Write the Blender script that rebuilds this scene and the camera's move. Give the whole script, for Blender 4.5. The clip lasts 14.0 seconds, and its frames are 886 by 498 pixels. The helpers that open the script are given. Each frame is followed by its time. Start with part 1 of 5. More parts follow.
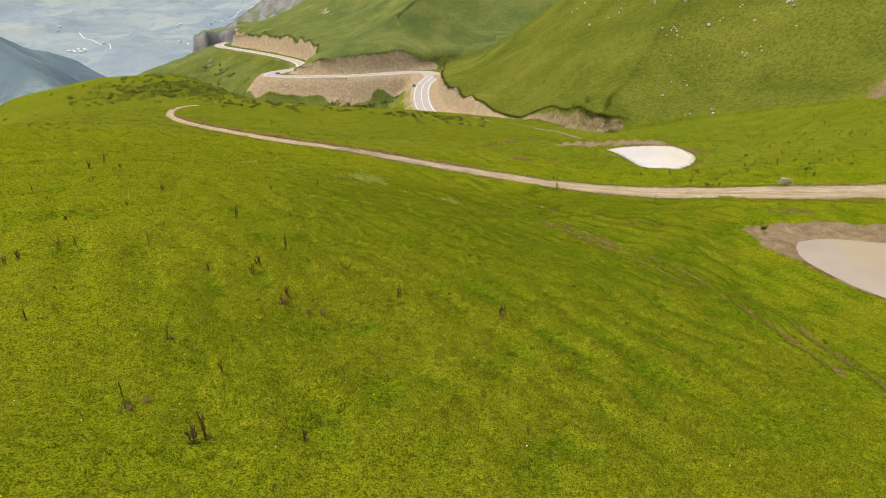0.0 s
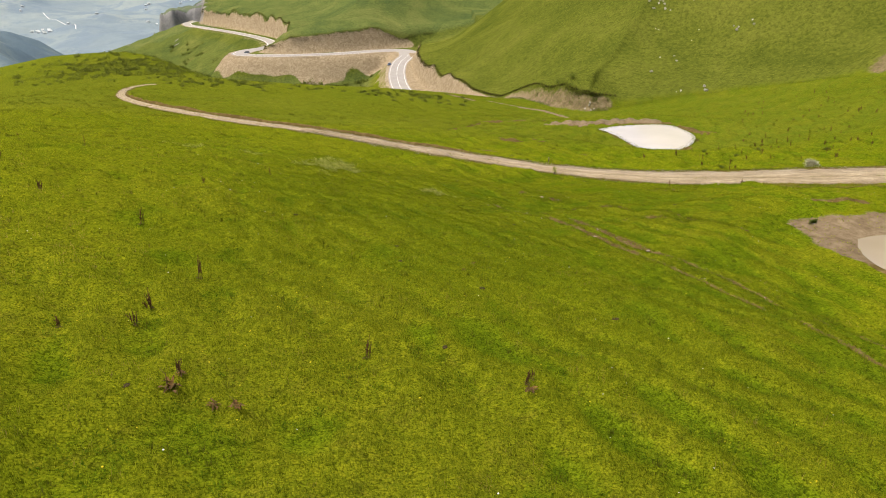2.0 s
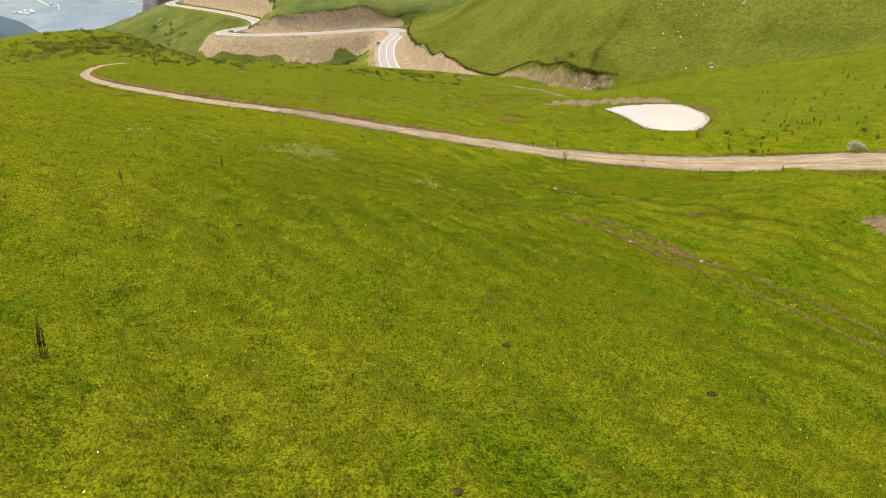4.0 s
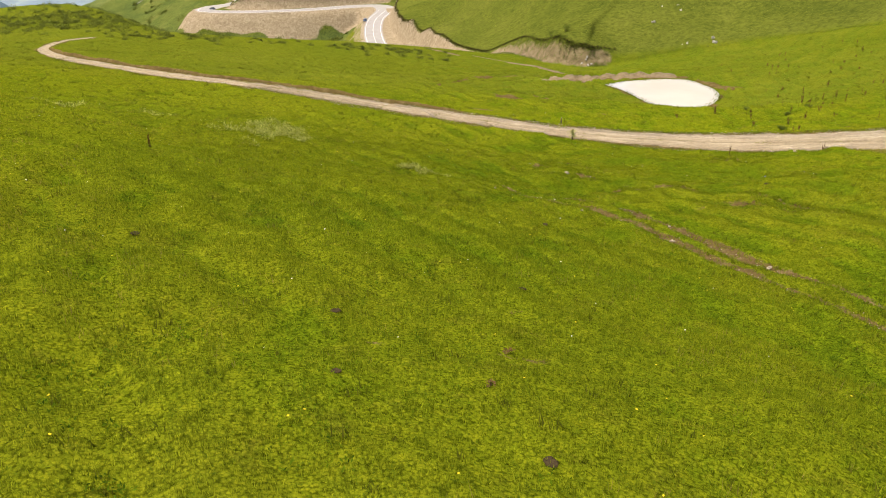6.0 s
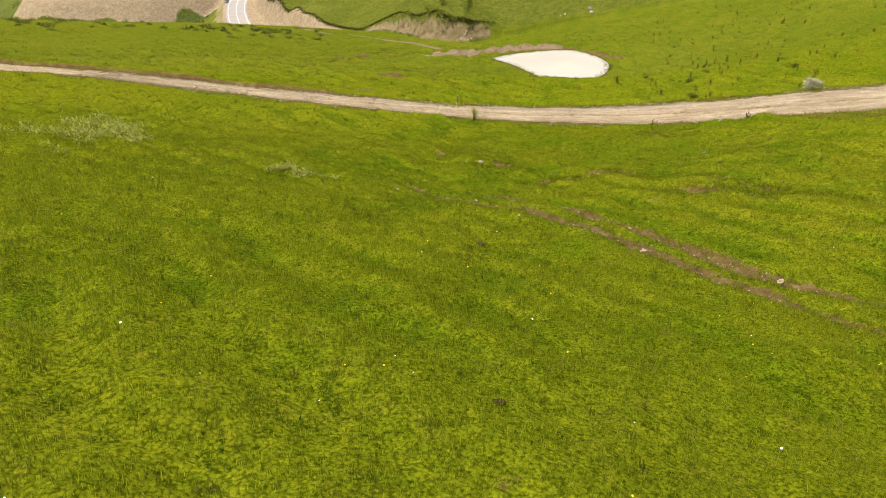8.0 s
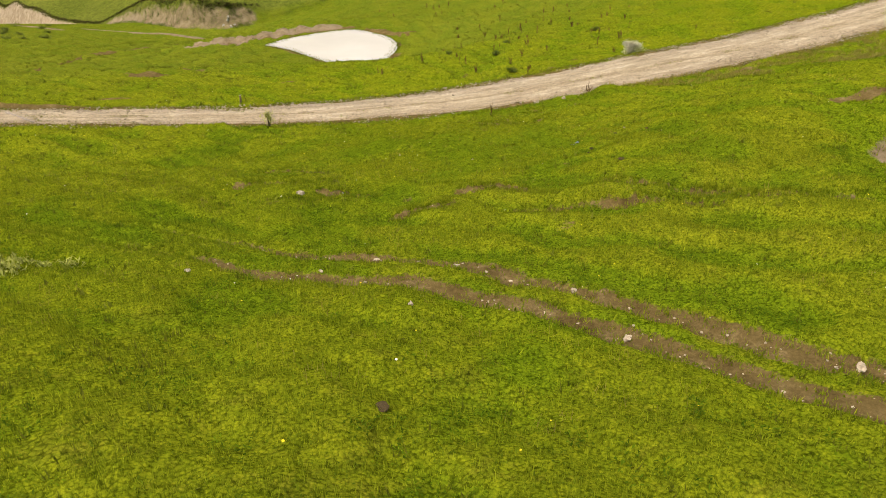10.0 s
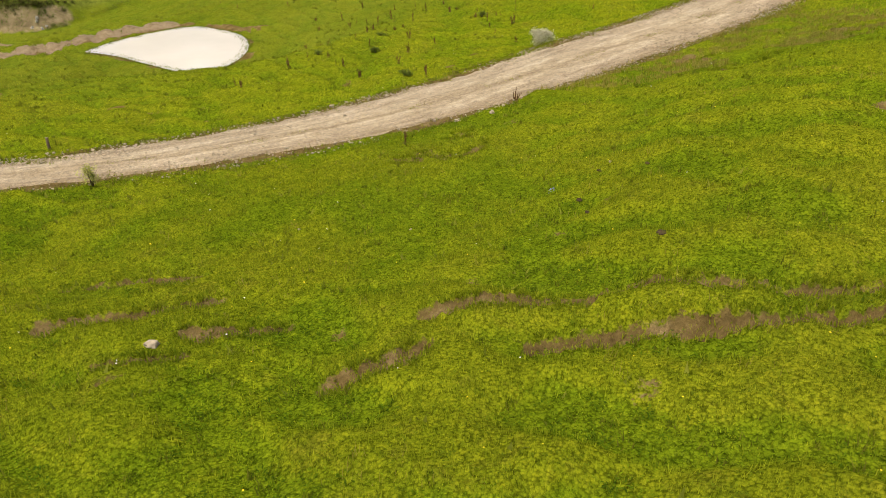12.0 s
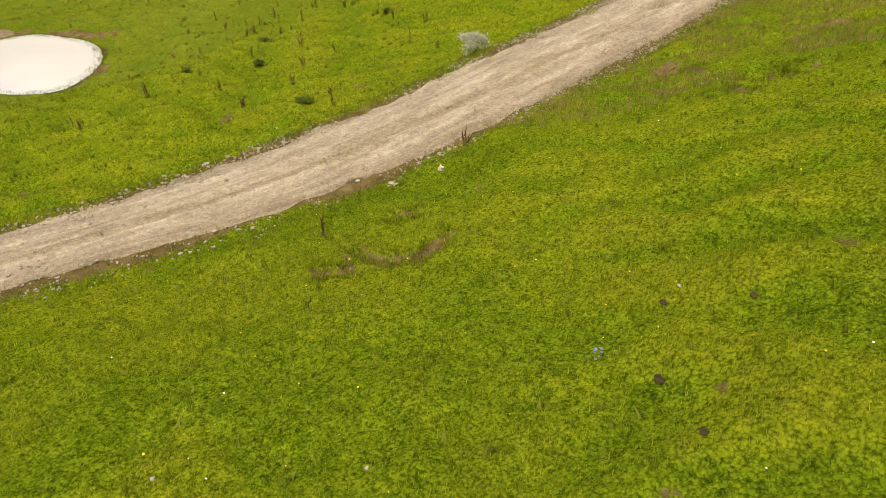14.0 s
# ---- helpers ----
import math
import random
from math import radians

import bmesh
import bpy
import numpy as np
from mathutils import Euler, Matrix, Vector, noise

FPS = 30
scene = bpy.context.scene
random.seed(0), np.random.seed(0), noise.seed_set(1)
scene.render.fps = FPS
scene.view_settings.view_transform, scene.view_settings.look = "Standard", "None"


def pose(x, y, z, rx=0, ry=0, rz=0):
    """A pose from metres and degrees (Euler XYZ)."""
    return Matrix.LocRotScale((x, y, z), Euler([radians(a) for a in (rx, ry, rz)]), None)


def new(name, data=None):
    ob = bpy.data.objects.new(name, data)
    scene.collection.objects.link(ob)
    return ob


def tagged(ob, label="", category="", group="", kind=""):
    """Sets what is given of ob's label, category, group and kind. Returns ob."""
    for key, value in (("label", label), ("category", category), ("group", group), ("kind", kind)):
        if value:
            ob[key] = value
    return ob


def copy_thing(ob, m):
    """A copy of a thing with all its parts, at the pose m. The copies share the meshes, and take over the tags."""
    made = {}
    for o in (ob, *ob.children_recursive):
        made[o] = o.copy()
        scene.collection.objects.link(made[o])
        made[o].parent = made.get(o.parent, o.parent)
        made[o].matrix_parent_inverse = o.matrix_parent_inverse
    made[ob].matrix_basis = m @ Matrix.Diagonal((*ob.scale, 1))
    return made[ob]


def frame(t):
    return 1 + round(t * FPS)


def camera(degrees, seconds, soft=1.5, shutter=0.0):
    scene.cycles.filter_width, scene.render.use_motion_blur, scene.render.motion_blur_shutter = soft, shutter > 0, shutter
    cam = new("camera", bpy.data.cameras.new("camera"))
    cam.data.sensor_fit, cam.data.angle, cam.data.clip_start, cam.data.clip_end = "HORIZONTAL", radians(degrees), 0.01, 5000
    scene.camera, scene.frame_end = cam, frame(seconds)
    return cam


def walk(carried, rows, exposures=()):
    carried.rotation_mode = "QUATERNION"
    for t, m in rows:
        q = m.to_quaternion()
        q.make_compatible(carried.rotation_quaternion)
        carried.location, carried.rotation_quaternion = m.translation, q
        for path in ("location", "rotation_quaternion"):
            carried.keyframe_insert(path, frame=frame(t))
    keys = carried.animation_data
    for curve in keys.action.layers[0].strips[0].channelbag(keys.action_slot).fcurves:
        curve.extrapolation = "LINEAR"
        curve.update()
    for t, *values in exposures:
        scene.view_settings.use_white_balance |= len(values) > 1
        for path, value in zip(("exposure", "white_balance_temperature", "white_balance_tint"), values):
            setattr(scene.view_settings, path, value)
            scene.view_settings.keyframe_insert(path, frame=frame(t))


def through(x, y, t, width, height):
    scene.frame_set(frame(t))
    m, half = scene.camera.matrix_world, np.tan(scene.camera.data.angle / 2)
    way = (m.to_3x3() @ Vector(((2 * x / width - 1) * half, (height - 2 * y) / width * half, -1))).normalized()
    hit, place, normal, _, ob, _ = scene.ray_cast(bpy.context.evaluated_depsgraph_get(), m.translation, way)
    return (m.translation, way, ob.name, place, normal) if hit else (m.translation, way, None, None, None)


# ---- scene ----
cam = camera(64.08, 14.0, soft=0.95)
ROWS = [
    (0.0, 0.44, 1.02, 30.47, 0.28, -21.91, -0.08),
    (0.5, 0.24, 4.29, 29.58, -0.30, -22.27, -0.08),
    (1.0, 0.09, 7.39, 28.77, -0.78, -22.65, -0.06),
    (1.5, -0.01, 10.47, 28.02, -1.16, -23.02, -0.06),
    (2.0, -0.08, 13.42, 27.29, -1.67, -23.40, -0.01),
    (2.5, -0.13, 16.33, 26.54, -2.11, -23.77, 0.00),
    (3.0, -0.15, 19.12, 25.81, -2.30, -24.14, -0.04),
    (5.5, 0.09, 30.67, 22.32, -2.74, -25.92, 0.00),
    (6.0, 0.19, 32.85, 21.51, -3.32, -26.33, 0.00),
    (6.5, 0.28, 34.81, 20.86, -4.31, -26.68, -0.07),
    (7.0, 0.40, 37.30, 20.16, -7.01, -27.10, -0.08),
    (9.5, 1.73, 50.65, 16.89, -26.55, -28.71, 0.33),
    (10.0, 2.58, 53.88, 16.26, -32.10, -29.08, 0.25),
    (10.5, 3.41, 56.55, 15.82, -36.33, -29.38, 0.18),
    (11.0, 4.60, 59.58, 15.36, -40.61, -29.80, 0.09),
    (11.5, 5.69, 62.03, 15.00, -42.98, -30.06, 0.02),
    (12.0, 7.23, 64.75, 14.70, -44.25, -30.41, -0.04),
    (12.5, 8.70, 66.97, 14.39, -45.67, -30.74, -0.18),
    (13.0, 10.55, 69.45, 14.05, -47.70, -31.14, -0.23),
    (13.5, 12.29, 71.48, 13.73, -50.22, -31.43, -0.19),
    (14.0, 14.56, 73.82, 13.36, -53.40, -31.74, -0.17),
]
walk(cam, [(t, pose(x, y, z, 0, 0, yaw) @ pose(0, 0, 0, 90 + pitch, 0, 0) @ pose(0, 0, 0, 0, 0, roll)) for t, x, y, z, yaw, pitch, roll in ROWS],
     exposures=[(0.0, 0.48), (3.0, 0.56), (6.5, 0.72), (10.0, 0.63), (14.0, 0.56)])

# ---- world and light: a bright overcast day ----
SUN_HIGH, SUN_ROUND = 66.0, 265.0
world = bpy.data.worlds.new("sky")
scene.world = world
world.use_nodes = True
sky = world.node_tree.nodes.new("ShaderNodeTexSky")
sky.sky_type, sky.sun_disc, sky.sun_elevation, sky.sun_rotation = "NISHITA", False, radians(SUN_HIGH), radians(SUN_ROUND)
sky.air_density, sky.dust_density, sky.ozone_density = 0.6, 8.0, 0.0
background = world.node_tree.nodes["Background"]
background.inputs["Strength"].default_value = 0.13
world.node_tree.links.new(sky.outputs[0], background.inputs["Color"])
sun = new("sun", bpy.data.lights.new("sun", "SUN"))
sun.data.energy, sun.data.angle, sun.data.color = 1.3, radians(30), (1.0, 0.93, 0.80)
sun.rotation_euler = (radians(90 - SUN_HIGH), 0, radians(180 - SUN_ROUND))


# ---- materials ----
def material(name, rough=0.9, spec=0.3):
    mat = bpy.data.materials.new(name)
    mat.use_nodes = True
    shader = mat.node_tree.nodes["Principled BSDF"]
    shader.inputs["Roughness"].default_value = rough
    shader.inputs["Specular IOR Level"].default_value = spec
    return mat, mat.node_tree, shader


def node(tree, kind, **inputs):
    made = tree.nodes.new(kind)
    for key, value in inputs.items():
        made.inputs[key.replace("_", " ")].default_value = value
    return made


def position(tree):
    return tree.nodes.new("ShaderNodeNewGeometry").outputs["Position"]


def cloudy(tree, scale, detail=4.0, rough=0.6, where=None, warp=0.0):
    """A noise of that many swells a metre, 0 to 1."""
    made = node(tree, "ShaderNodeTexNoise", Scale=scale, Detail=detail, Roughness=rough, Distortion=warp)
    tree.links.new(where or position(tree), made.inputs["Vector"])
    return made.outputs["Fac"]


def ramp(tree, fac, *stops):
    made = tree.nodes.new("ShaderNodeValToRGB")
    while len(made.color_ramp.elements) < len(stops):
        made.color_ramp.elements.new(0.5)
    for element, (at, colour) in zip(made.color_ramp.elements, stops):
        element.position, element.color = at, (*colour, 1) if len(colour) == 3 else colour
    tree.links.new(fac, made.inputs["Fac"])
    return made.outputs["Color"]


def mixed(tree, fac, a, b, how="MIX"):
    made = tree.nodes.new("ShaderNodeMix")
    made.data_type, made.blend_type = "RGBA", how
    for socket, value in ((made.inputs[0], fac), (made.inputs[6], a), (made.inputs[7], b)):
        if isinstance(value, bpy.types.NodeSocket):
            tree.links.new(value, socket)
        else:
            socket.default_value = value if isinstance(value, (int, float)) else (*value, 1)
    return made.outputs[2]


def sums(tree, how, a, b, clamp=False):
    made = tree.nodes.new("ShaderNodeMath")
    made.operation, made.use_clamp = how, clamp
    for socket, value in zip(made.inputs, (a, b)):
        if isinstance(value, bpy.types.NodeSocket):
            tree.links.new(value, socket)
        else:
            socket.default_value = value
    return made.outputs[0]


def smooth(tree, value, low, high):
    made = tree.nodes.new("ShaderNodeMapRange")
    made.interpolation_type = "SMOOTHSTEP"
    made.inputs["From Min"].default_value, made.inputs["From Max"].default_value = low, high
    tree.links.new(value, made.inputs["Value"])
    return made.outputs["Result"]


def bumpy(tree, shader, height, strength, distance):
    made = node(tree, "ShaderNodeBump", Strength=strength, Distance=distance)
    tree.links.new(height, made.inputs["Height"])
    tree.links.new(made.outputs["Normal"], shader.inputs["Normal"])


def clumps(tree, scale, warp):
    """Leafy clumps of that many to the metre: how far from a clump's middle, and a tone of its own for each."""
    shift = node(tree, "ShaderNodeTexNoise", Scale=scale * 0.8, Detail=3.0, Roughness=0.6)
    tree.links.new(position(tree), shift.inputs["Vector"])
    bend = tree.nodes.new("ShaderNodeVectorMath")
    bend.operation = "MULTIPLY_ADD"
    bend.inputs[1].default_value = (warp,) * 3
    tree.links.new(shift.outputs["Color"], bend.inputs[0])
    tree.links.new(position(tree), bend.inputs[2])
    cells = node(tree, "ShaderNodeTexVoronoi", Scale=scale)
    tree.links.new(bend.outputs[0], cells.inputs["Vector"])
    return cells.outputs["Distance"], cells.outputs["Color"]


def sward(tree, lush):
    """The pasture's turf: yellow-green grass in broad drifts, and lush clover where the ground dips."""
    broad = cloudy(tree, 0.05, 5.0, 0.62, warp=0.6)
    patch = cloudy(tree, 0.9, 6.0, 0.72, warp=0.8)
    grass = ramp(tree, broad, (0.33, GREEN[0]), (0.5, GREEN[1]), (0.68, GREEN[2]))
    grass = mixed(tree, sums(tree, "MULTIPLY", smooth(tree, patch, 0.48, 0.34), 0.6), grass, GREEN[4])
    clover = ramp(tree, cloudy(tree, 3.0, 5.0, 0.7), (0.35, GREEN[5]), (0.65, GREEN[3]))
    uneven = sums(tree, "ADD", lush, sums(tree, "MULTIPLY", sums(tree, "SUBTRACT", cloudy(tree, 1.6, 6.0, 0.75), 0.5), 0.8))
    base = mixed(tree, sums(tree, "MULTIPLY", smooth(tree, uneven, 0.3, 0.8), 0.8), grass, clover)
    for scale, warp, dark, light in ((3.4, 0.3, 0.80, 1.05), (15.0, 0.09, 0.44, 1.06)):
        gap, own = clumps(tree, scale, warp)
        # clump rims darkened as painted shade between the leaves, middles lightened
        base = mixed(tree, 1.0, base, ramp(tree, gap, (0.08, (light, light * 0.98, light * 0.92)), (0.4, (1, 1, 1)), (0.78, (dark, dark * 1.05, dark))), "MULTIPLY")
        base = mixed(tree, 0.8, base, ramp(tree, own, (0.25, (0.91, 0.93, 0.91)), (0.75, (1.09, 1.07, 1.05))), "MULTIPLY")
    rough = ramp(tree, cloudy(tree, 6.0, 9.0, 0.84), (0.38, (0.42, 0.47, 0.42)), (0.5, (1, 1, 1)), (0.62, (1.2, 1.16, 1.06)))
    return mixed(tree, 0.95, base, rough, "MULTIPLY")


GREEN = [(0.170, 0.211, 0.008), (0.195, 0.227, 0.009), (0.211, 0.233, 0.011), (0.151, 0.214, 0.007), (0.180, 0.180, 0.015), (0.109, 0.166, 0.006)]
EARTH = [(0.078, 0.054, 0.017), (0.142, 0.103, 0.037), (0.25, 0.188, 0.088)]


def soil(tree, scale=1.0):
    a, b = cloudy(tree, 1.1 * scale, 7.0, 0.75), cloudy(tree, 12.0 * scale, 4.0, 0.75)
    tone = ramp(tree, a, (0.3, EARTH[0]), (0.52, EARTH[1]), (0.72, EARTH[2]))
    return mixed(tree, 0.7, tone, ramp(tree, b, (0.3, (0.6, 0.6, 0.6)), (0.7, (1.3, 1.3, 1.3))), "MULTIPLY")


def ground_material():
    mat, tree, shader = material("pasture", 1.0, 0.0)
    def field(name):
        made = tree.nodes.new("ShaderNodeAttribute")
        made.attribute_name = name
        return made.outputs["Fac"]
    def wild(scale, detail, rough, amount):
        return sums(tree, "MULTIPLY", sums(tree, "SUBTRACT", cloudy(tree, scale, detail, rough), 0.5), amount)
    ragged = sums(tree, "ADD", field("bare"), sums(tree, "ADD", wild(1.8, 6.0, 0.75, 0.6), wild(7.0, 5.0, 0.75, 0.65)))
    torn = sums(tree, "ADD", field("bank"), sums(tree, "ADD", wild(0.16, 6.0, 0.7, 0.5), wild(0.9, 5.0, 0.75, 0.5)))
    rubble = ramp(tree, cloudy(tree, 0.45, 9.0, 0.8, warp=1.0), (0.3, (0.17, 0.132, 0.078)), (0.5, (0.30, 0.24, 0.152)), (0.7, (0.46, 0.385, 0.27)))
    washed = ramp(tree, cloudy(tree, 0.9, 8.0, 0.78), (0.3, (0.125, 0.092, 0.050)), (0.5, (0.205, 0.157, 0.094)), (0.7, (0.30, 0.24, 0.155)))
    rock = tree.nodes.new("ShaderNodeAttribute")
    rock.attribute_name = "rock"
    stone = ramp(tree, cloudy(tree, 0.12, 9.0, 0.75, warp=1.5), (0.3, (0.10, 0.095, 0.09)), (0.52, (0.24, 0.225, 0.21)), (0.7, (0.36, 0.34, 0.31)))
    coarse = tree.nodes.new("ShaderNodeAttribute")
    coarse.attribute_name = "hill_haze"
    # near hill is olive, far hill bluer: distance haze painted into the greens
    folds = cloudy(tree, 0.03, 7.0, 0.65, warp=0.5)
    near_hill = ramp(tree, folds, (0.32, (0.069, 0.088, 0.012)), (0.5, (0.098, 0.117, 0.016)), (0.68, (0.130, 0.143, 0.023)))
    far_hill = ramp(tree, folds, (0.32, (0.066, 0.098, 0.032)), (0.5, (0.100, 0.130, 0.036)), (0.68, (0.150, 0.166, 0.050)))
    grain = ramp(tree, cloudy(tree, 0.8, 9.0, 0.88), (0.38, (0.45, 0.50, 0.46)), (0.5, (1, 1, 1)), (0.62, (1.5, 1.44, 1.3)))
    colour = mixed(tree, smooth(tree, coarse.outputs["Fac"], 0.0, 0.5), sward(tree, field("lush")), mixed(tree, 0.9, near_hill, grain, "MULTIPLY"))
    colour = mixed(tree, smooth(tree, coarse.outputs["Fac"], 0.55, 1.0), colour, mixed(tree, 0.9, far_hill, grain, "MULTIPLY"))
    colour = mixed(tree, smooth(tree, ragged, 0.44, 0.56), colour, soil(tree))
    silt = sums(tree, "ADD", field("mud"), sums(tree, "ADD", wild(0.8, 6.0, 0.75, 0.5), wild(5.0, 4.0, 0.7, 0.4)))
    colour = mixed(tree, smooth(tree, silt, 0.42, 0.58), colour, washed)
    loam = ramp(tree, cloudy(tree, 0.5, 9.0, 0.8, warp=0.8), (0.3, (0.095, 0.075, 0.035)), (0.5, (0.178, 0.142, 0.074)), (0.7, (0.30, 0.245, 0.145)))
    colour = mixed(tree, smooth(tree, torn, 0.40, 0.60), colour, mixed(tree, field("pale"), loam, rubble))
    colour = mixed(tree, smooth(tree, rock.outputs["Fac"], 0.3, 0.6), colour, stone)
    tree.links.new(colour, shader.inputs["Base Color"])
    bumpy(tree, shader, cloudy(tree, 4.0, 6.0, 0.75), 0.9, 0.12)
    return mat


def gravel_material():
    mat, tree, shader = material("gravel", 0.95, 0.2)
    across, along = tree.nodes.new("ShaderNodeAttribute"), tree.nodes.new("ShaderNodeAttribute")
    across.attribute_name, along.attribute_name = "across", "along"
    lane = tree.nodes.new("ShaderNodeCombineXYZ")
    tree.links.new(sums(tree, "MULTIPLY", along.outputs["Fac"], 0.22), lane.inputs[0])
    tree.links.new(sums(tree, "MULTIPLY", across.outputs["Fac"], 9.0), lane.inputs[1])
    streak = cloudy(tree, 1.0, 6.0, 0.7, lane.outputs[0])
    crumbs, own = clumps(tree, 9.0, 0.1)
    fine = cloudy(tree, 22.0, 4.0, 0.75)
    tone = ramp(tree, streak, (0.3, (0.218, 0.176, 0.113)), (0.5, (0.326, 0.274, 0.186)), (0.68, (0.46, 0.40, 0.292)))
    uneven = sums(tree, "ADD", across.outputs["Fac"], sums(tree, "MULTIPLY", sums(tree, "SUBTRACT", cloudy(tree, 1.3, 7.0, 0.8), 0.5), 0.8))
    bands = ramp(tree, uneven, (0.0, (0.80, 0.74, 0.64)), (0.17, (0.92, 0.88, 0.84)), (0.33, (1.16, 1.15, 1.13)), (0.47, (0.86, 0.82, 0.74)), (0.63, (1.16, 1.15, 1.13)), (0.84, (1.0, 0.99, 0.98)), (1.0, (0.9, 0.88, 0.82)))
    tone = mixed(tree, 1.0, tone, bands, "MULTIPLY")
    tone = mixed(tree, 0.8, tone, ramp(tree, own, (0.2, (0.82, 0.82, 0.84)), (0.8, (1.2, 1.18, 1.14))), "MULTIPLY")
    tone = mixed(tree, 0.9, tone, ramp(tree, fine, (0.32, (0.68, 0.67, 0.66)), (0.5, (1, 1, 1)), (0.68, (1.34, 1.33, 1.3))), "MULTIPLY")
    tree.links.new(tone, shader.inputs["Base Color"])
    bumpy(tree, shader, sums(tree, "ADD", sums(tree, "MULTIPLY", crumbs, -0.6), fine), 0.9, 0.06)
    return mat


def asphalt_material():
    mat, tree, shader = material("asphalt", 0.85, 0.3)
    tone = ramp(tree, cloudy(tree, 0.4, 6.0, 0.6), (0.3, (0.30, 0.285, 0.265)), (0.7, (0.40, 0.38, 0.35)))
    tree.links.new(tone, shader.inputs["Base Color"])
    return mat


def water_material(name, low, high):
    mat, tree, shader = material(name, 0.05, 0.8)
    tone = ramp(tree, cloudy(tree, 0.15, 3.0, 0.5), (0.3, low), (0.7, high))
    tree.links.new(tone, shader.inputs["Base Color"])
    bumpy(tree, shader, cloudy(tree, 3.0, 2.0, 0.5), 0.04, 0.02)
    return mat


def plain(name, colour, rough=0.8, spec=0.3, scale=8.0, spread=0.25):
    """A plain surface with fine uneven tone, shifted a little from thing to thing."""
    mat, tree, shader = material(name, rough, spec)
    fine = cloudy(tree, scale, 5.0, 0.7)
    low, high = (tuple(c * (1 - spread) for c in colour), tuple(min(1.0, c * (1 + spread)) for c in colour))
    tone = ramp(tree, fine, (0.3, low), (0.7, high))
    own = tree.nodes.new("ShaderNodeObjectInfo").outputs["Random"]
    tone = mixed(tree, 1.0, tone, ramp(tree, own, (0.0, (0.85, 0.85, 0.85)), (1.0, (1.15, 1.15, 1.15))), "MULTIPLY")
    tree.links.new(tone, shader.inputs["Base Color"])
    return mat


def leafy(name, colour, spread=0.35, scale=3.0):
    """Leaves that let light through, each a little different."""
    mat, tree, shader = material(name, 1.0, 0.0)
    each = ramp(tree, tree.nodes.new("ShaderNodeNewGeometry").outputs["Random Per Island"], (0.0, tuple(c * (1 - spread) for c in colour)), (1.0, tuple(c * (1 + spread) for c in colour)))
    tone = mixed(tree, 1.0, each, ramp(tree, cloudy(tree, scale, 4.0, 0.7), (0.3, (0.75, 0.75, 0.75)), (0.7, (1.2, 1.2, 1.2))), "MULTIPLY")
    tree.links.new(tone, shader.inputs["Base Color"])
    behind = tree.nodes.new("ShaderNodeBsdfTranslucent")
    tree.links.new(tone, behind.inputs["Color"])
    both = tree.nodes.new("ShaderNodeMixShader")
    both.inputs[0].default_value = 0.45
    tree.links.new(shader.outputs[0], both.inputs[1]), tree.links.new(behind.outputs[0], both.inputs[2])
    tree.links.new(both.outputs[0], tree.nodes["Material Output"].inputs["Surface"])
    return mat


# WATER's near-white base adds to the sky reflection its gloss gives too weakly
PASTURE, GRAVEL, ASPHALT_GREY, WATER = ground_material(), gravel_material(), asphalt_material(), water_material("sky_white_water", (0.60, 0.575, 0.53), (0.66, 0.635, 0.59))
MUDDY_WATER = water_material("muddy_water", (0.33, 0.275, 0.205), (0.39, 0.33, 0.25))
WHITE_PAINT = plain("road_paint", (0.75, 0.74, 0.70), 0.7, 0.3, 3.0, 0.1)

# ---- lie of the land ----
SLOPE = [5.46, -10.233, -0.297, 0.313, -5.853, 1.362, -0.586, 1.264, 0.191, 1.92]
SWELLS = [(-6, 20, 0.25), (-28, 45, 0.79), (-6, 45, 0.61), (16, 45, -0.56), (-28, 70, 1.33), (16, 70, -1.8), (38, 70, 1.39), (-28, 95, -1.08), (-6, 95, -0.8), (16, 95, -0.67), (38, 95, -0.33), (-6, 120, 0.3), (16, 120, 0.28), (60, 120, 0.16), (38, 148, -0.79), (60, 148, -0.6), (45, 206, -1.6), (-16, 232, 1.6), (12, 240, 1.2)]
POND_1 = [(36.8, 157.3), (41.0, 159.6), (46.8, 160.8), (52.0, 160.3), (53.6, 156.5), (54.2, 152.0), (52.7, 147.2), (50.0, 143.5), (47.0, 141.0), (44.0, 139.8), (41.2, 142.0), (40.0, 146.5), (38.7, 153.0)]
POND_2 = [(33.7, 62.6), (35.5, 63.2), (38.1, 63.2), (41.5, 62.2), (47.0, 61.0), (53.0, 57.5), (55.0, 51.5), (50.5, 46.5), (43.5, 45.2), (38.0, 47.8), (34.9, 51.2), (33.3, 54.6), (32.4, 59.0)]
POND_1_Z, POND_2_Z = -8.3, 6.3
HILL_FOOT = [(560, 20), (300, 90), (170, 150), (119, 190), (108, 206), (84, 221), (60, 222), (49, 221), (40, 229), (33, 246), (25, 264), (18, 290), (12, 318), (6, 345), (-1, 375), (-5, 413), (-6.5, 455), (-4.5, 499), (2, 545), (34, 600), (150, 720), (560, 760)]
HILL_CUT = [0.0, 2.0, 6.0, 5.5, 0.4, 0.4, 0.8, 3.6, 5.5, 4.0, 1.3, 1.8, 5.5, 7.0, 8.0, 7.0, 6.0, 5.0, 3.0, 1.0, 0.0, 0.0]
RAMP = [-99, -99, -99, -99, -99, -15.2, -18.8, -20.5, -21.5, -23.0, -25.5, -29.0, -33.0, -36.5, -39.0, -40.0, -40.0, -40.0, -60, -99, -99, -99]
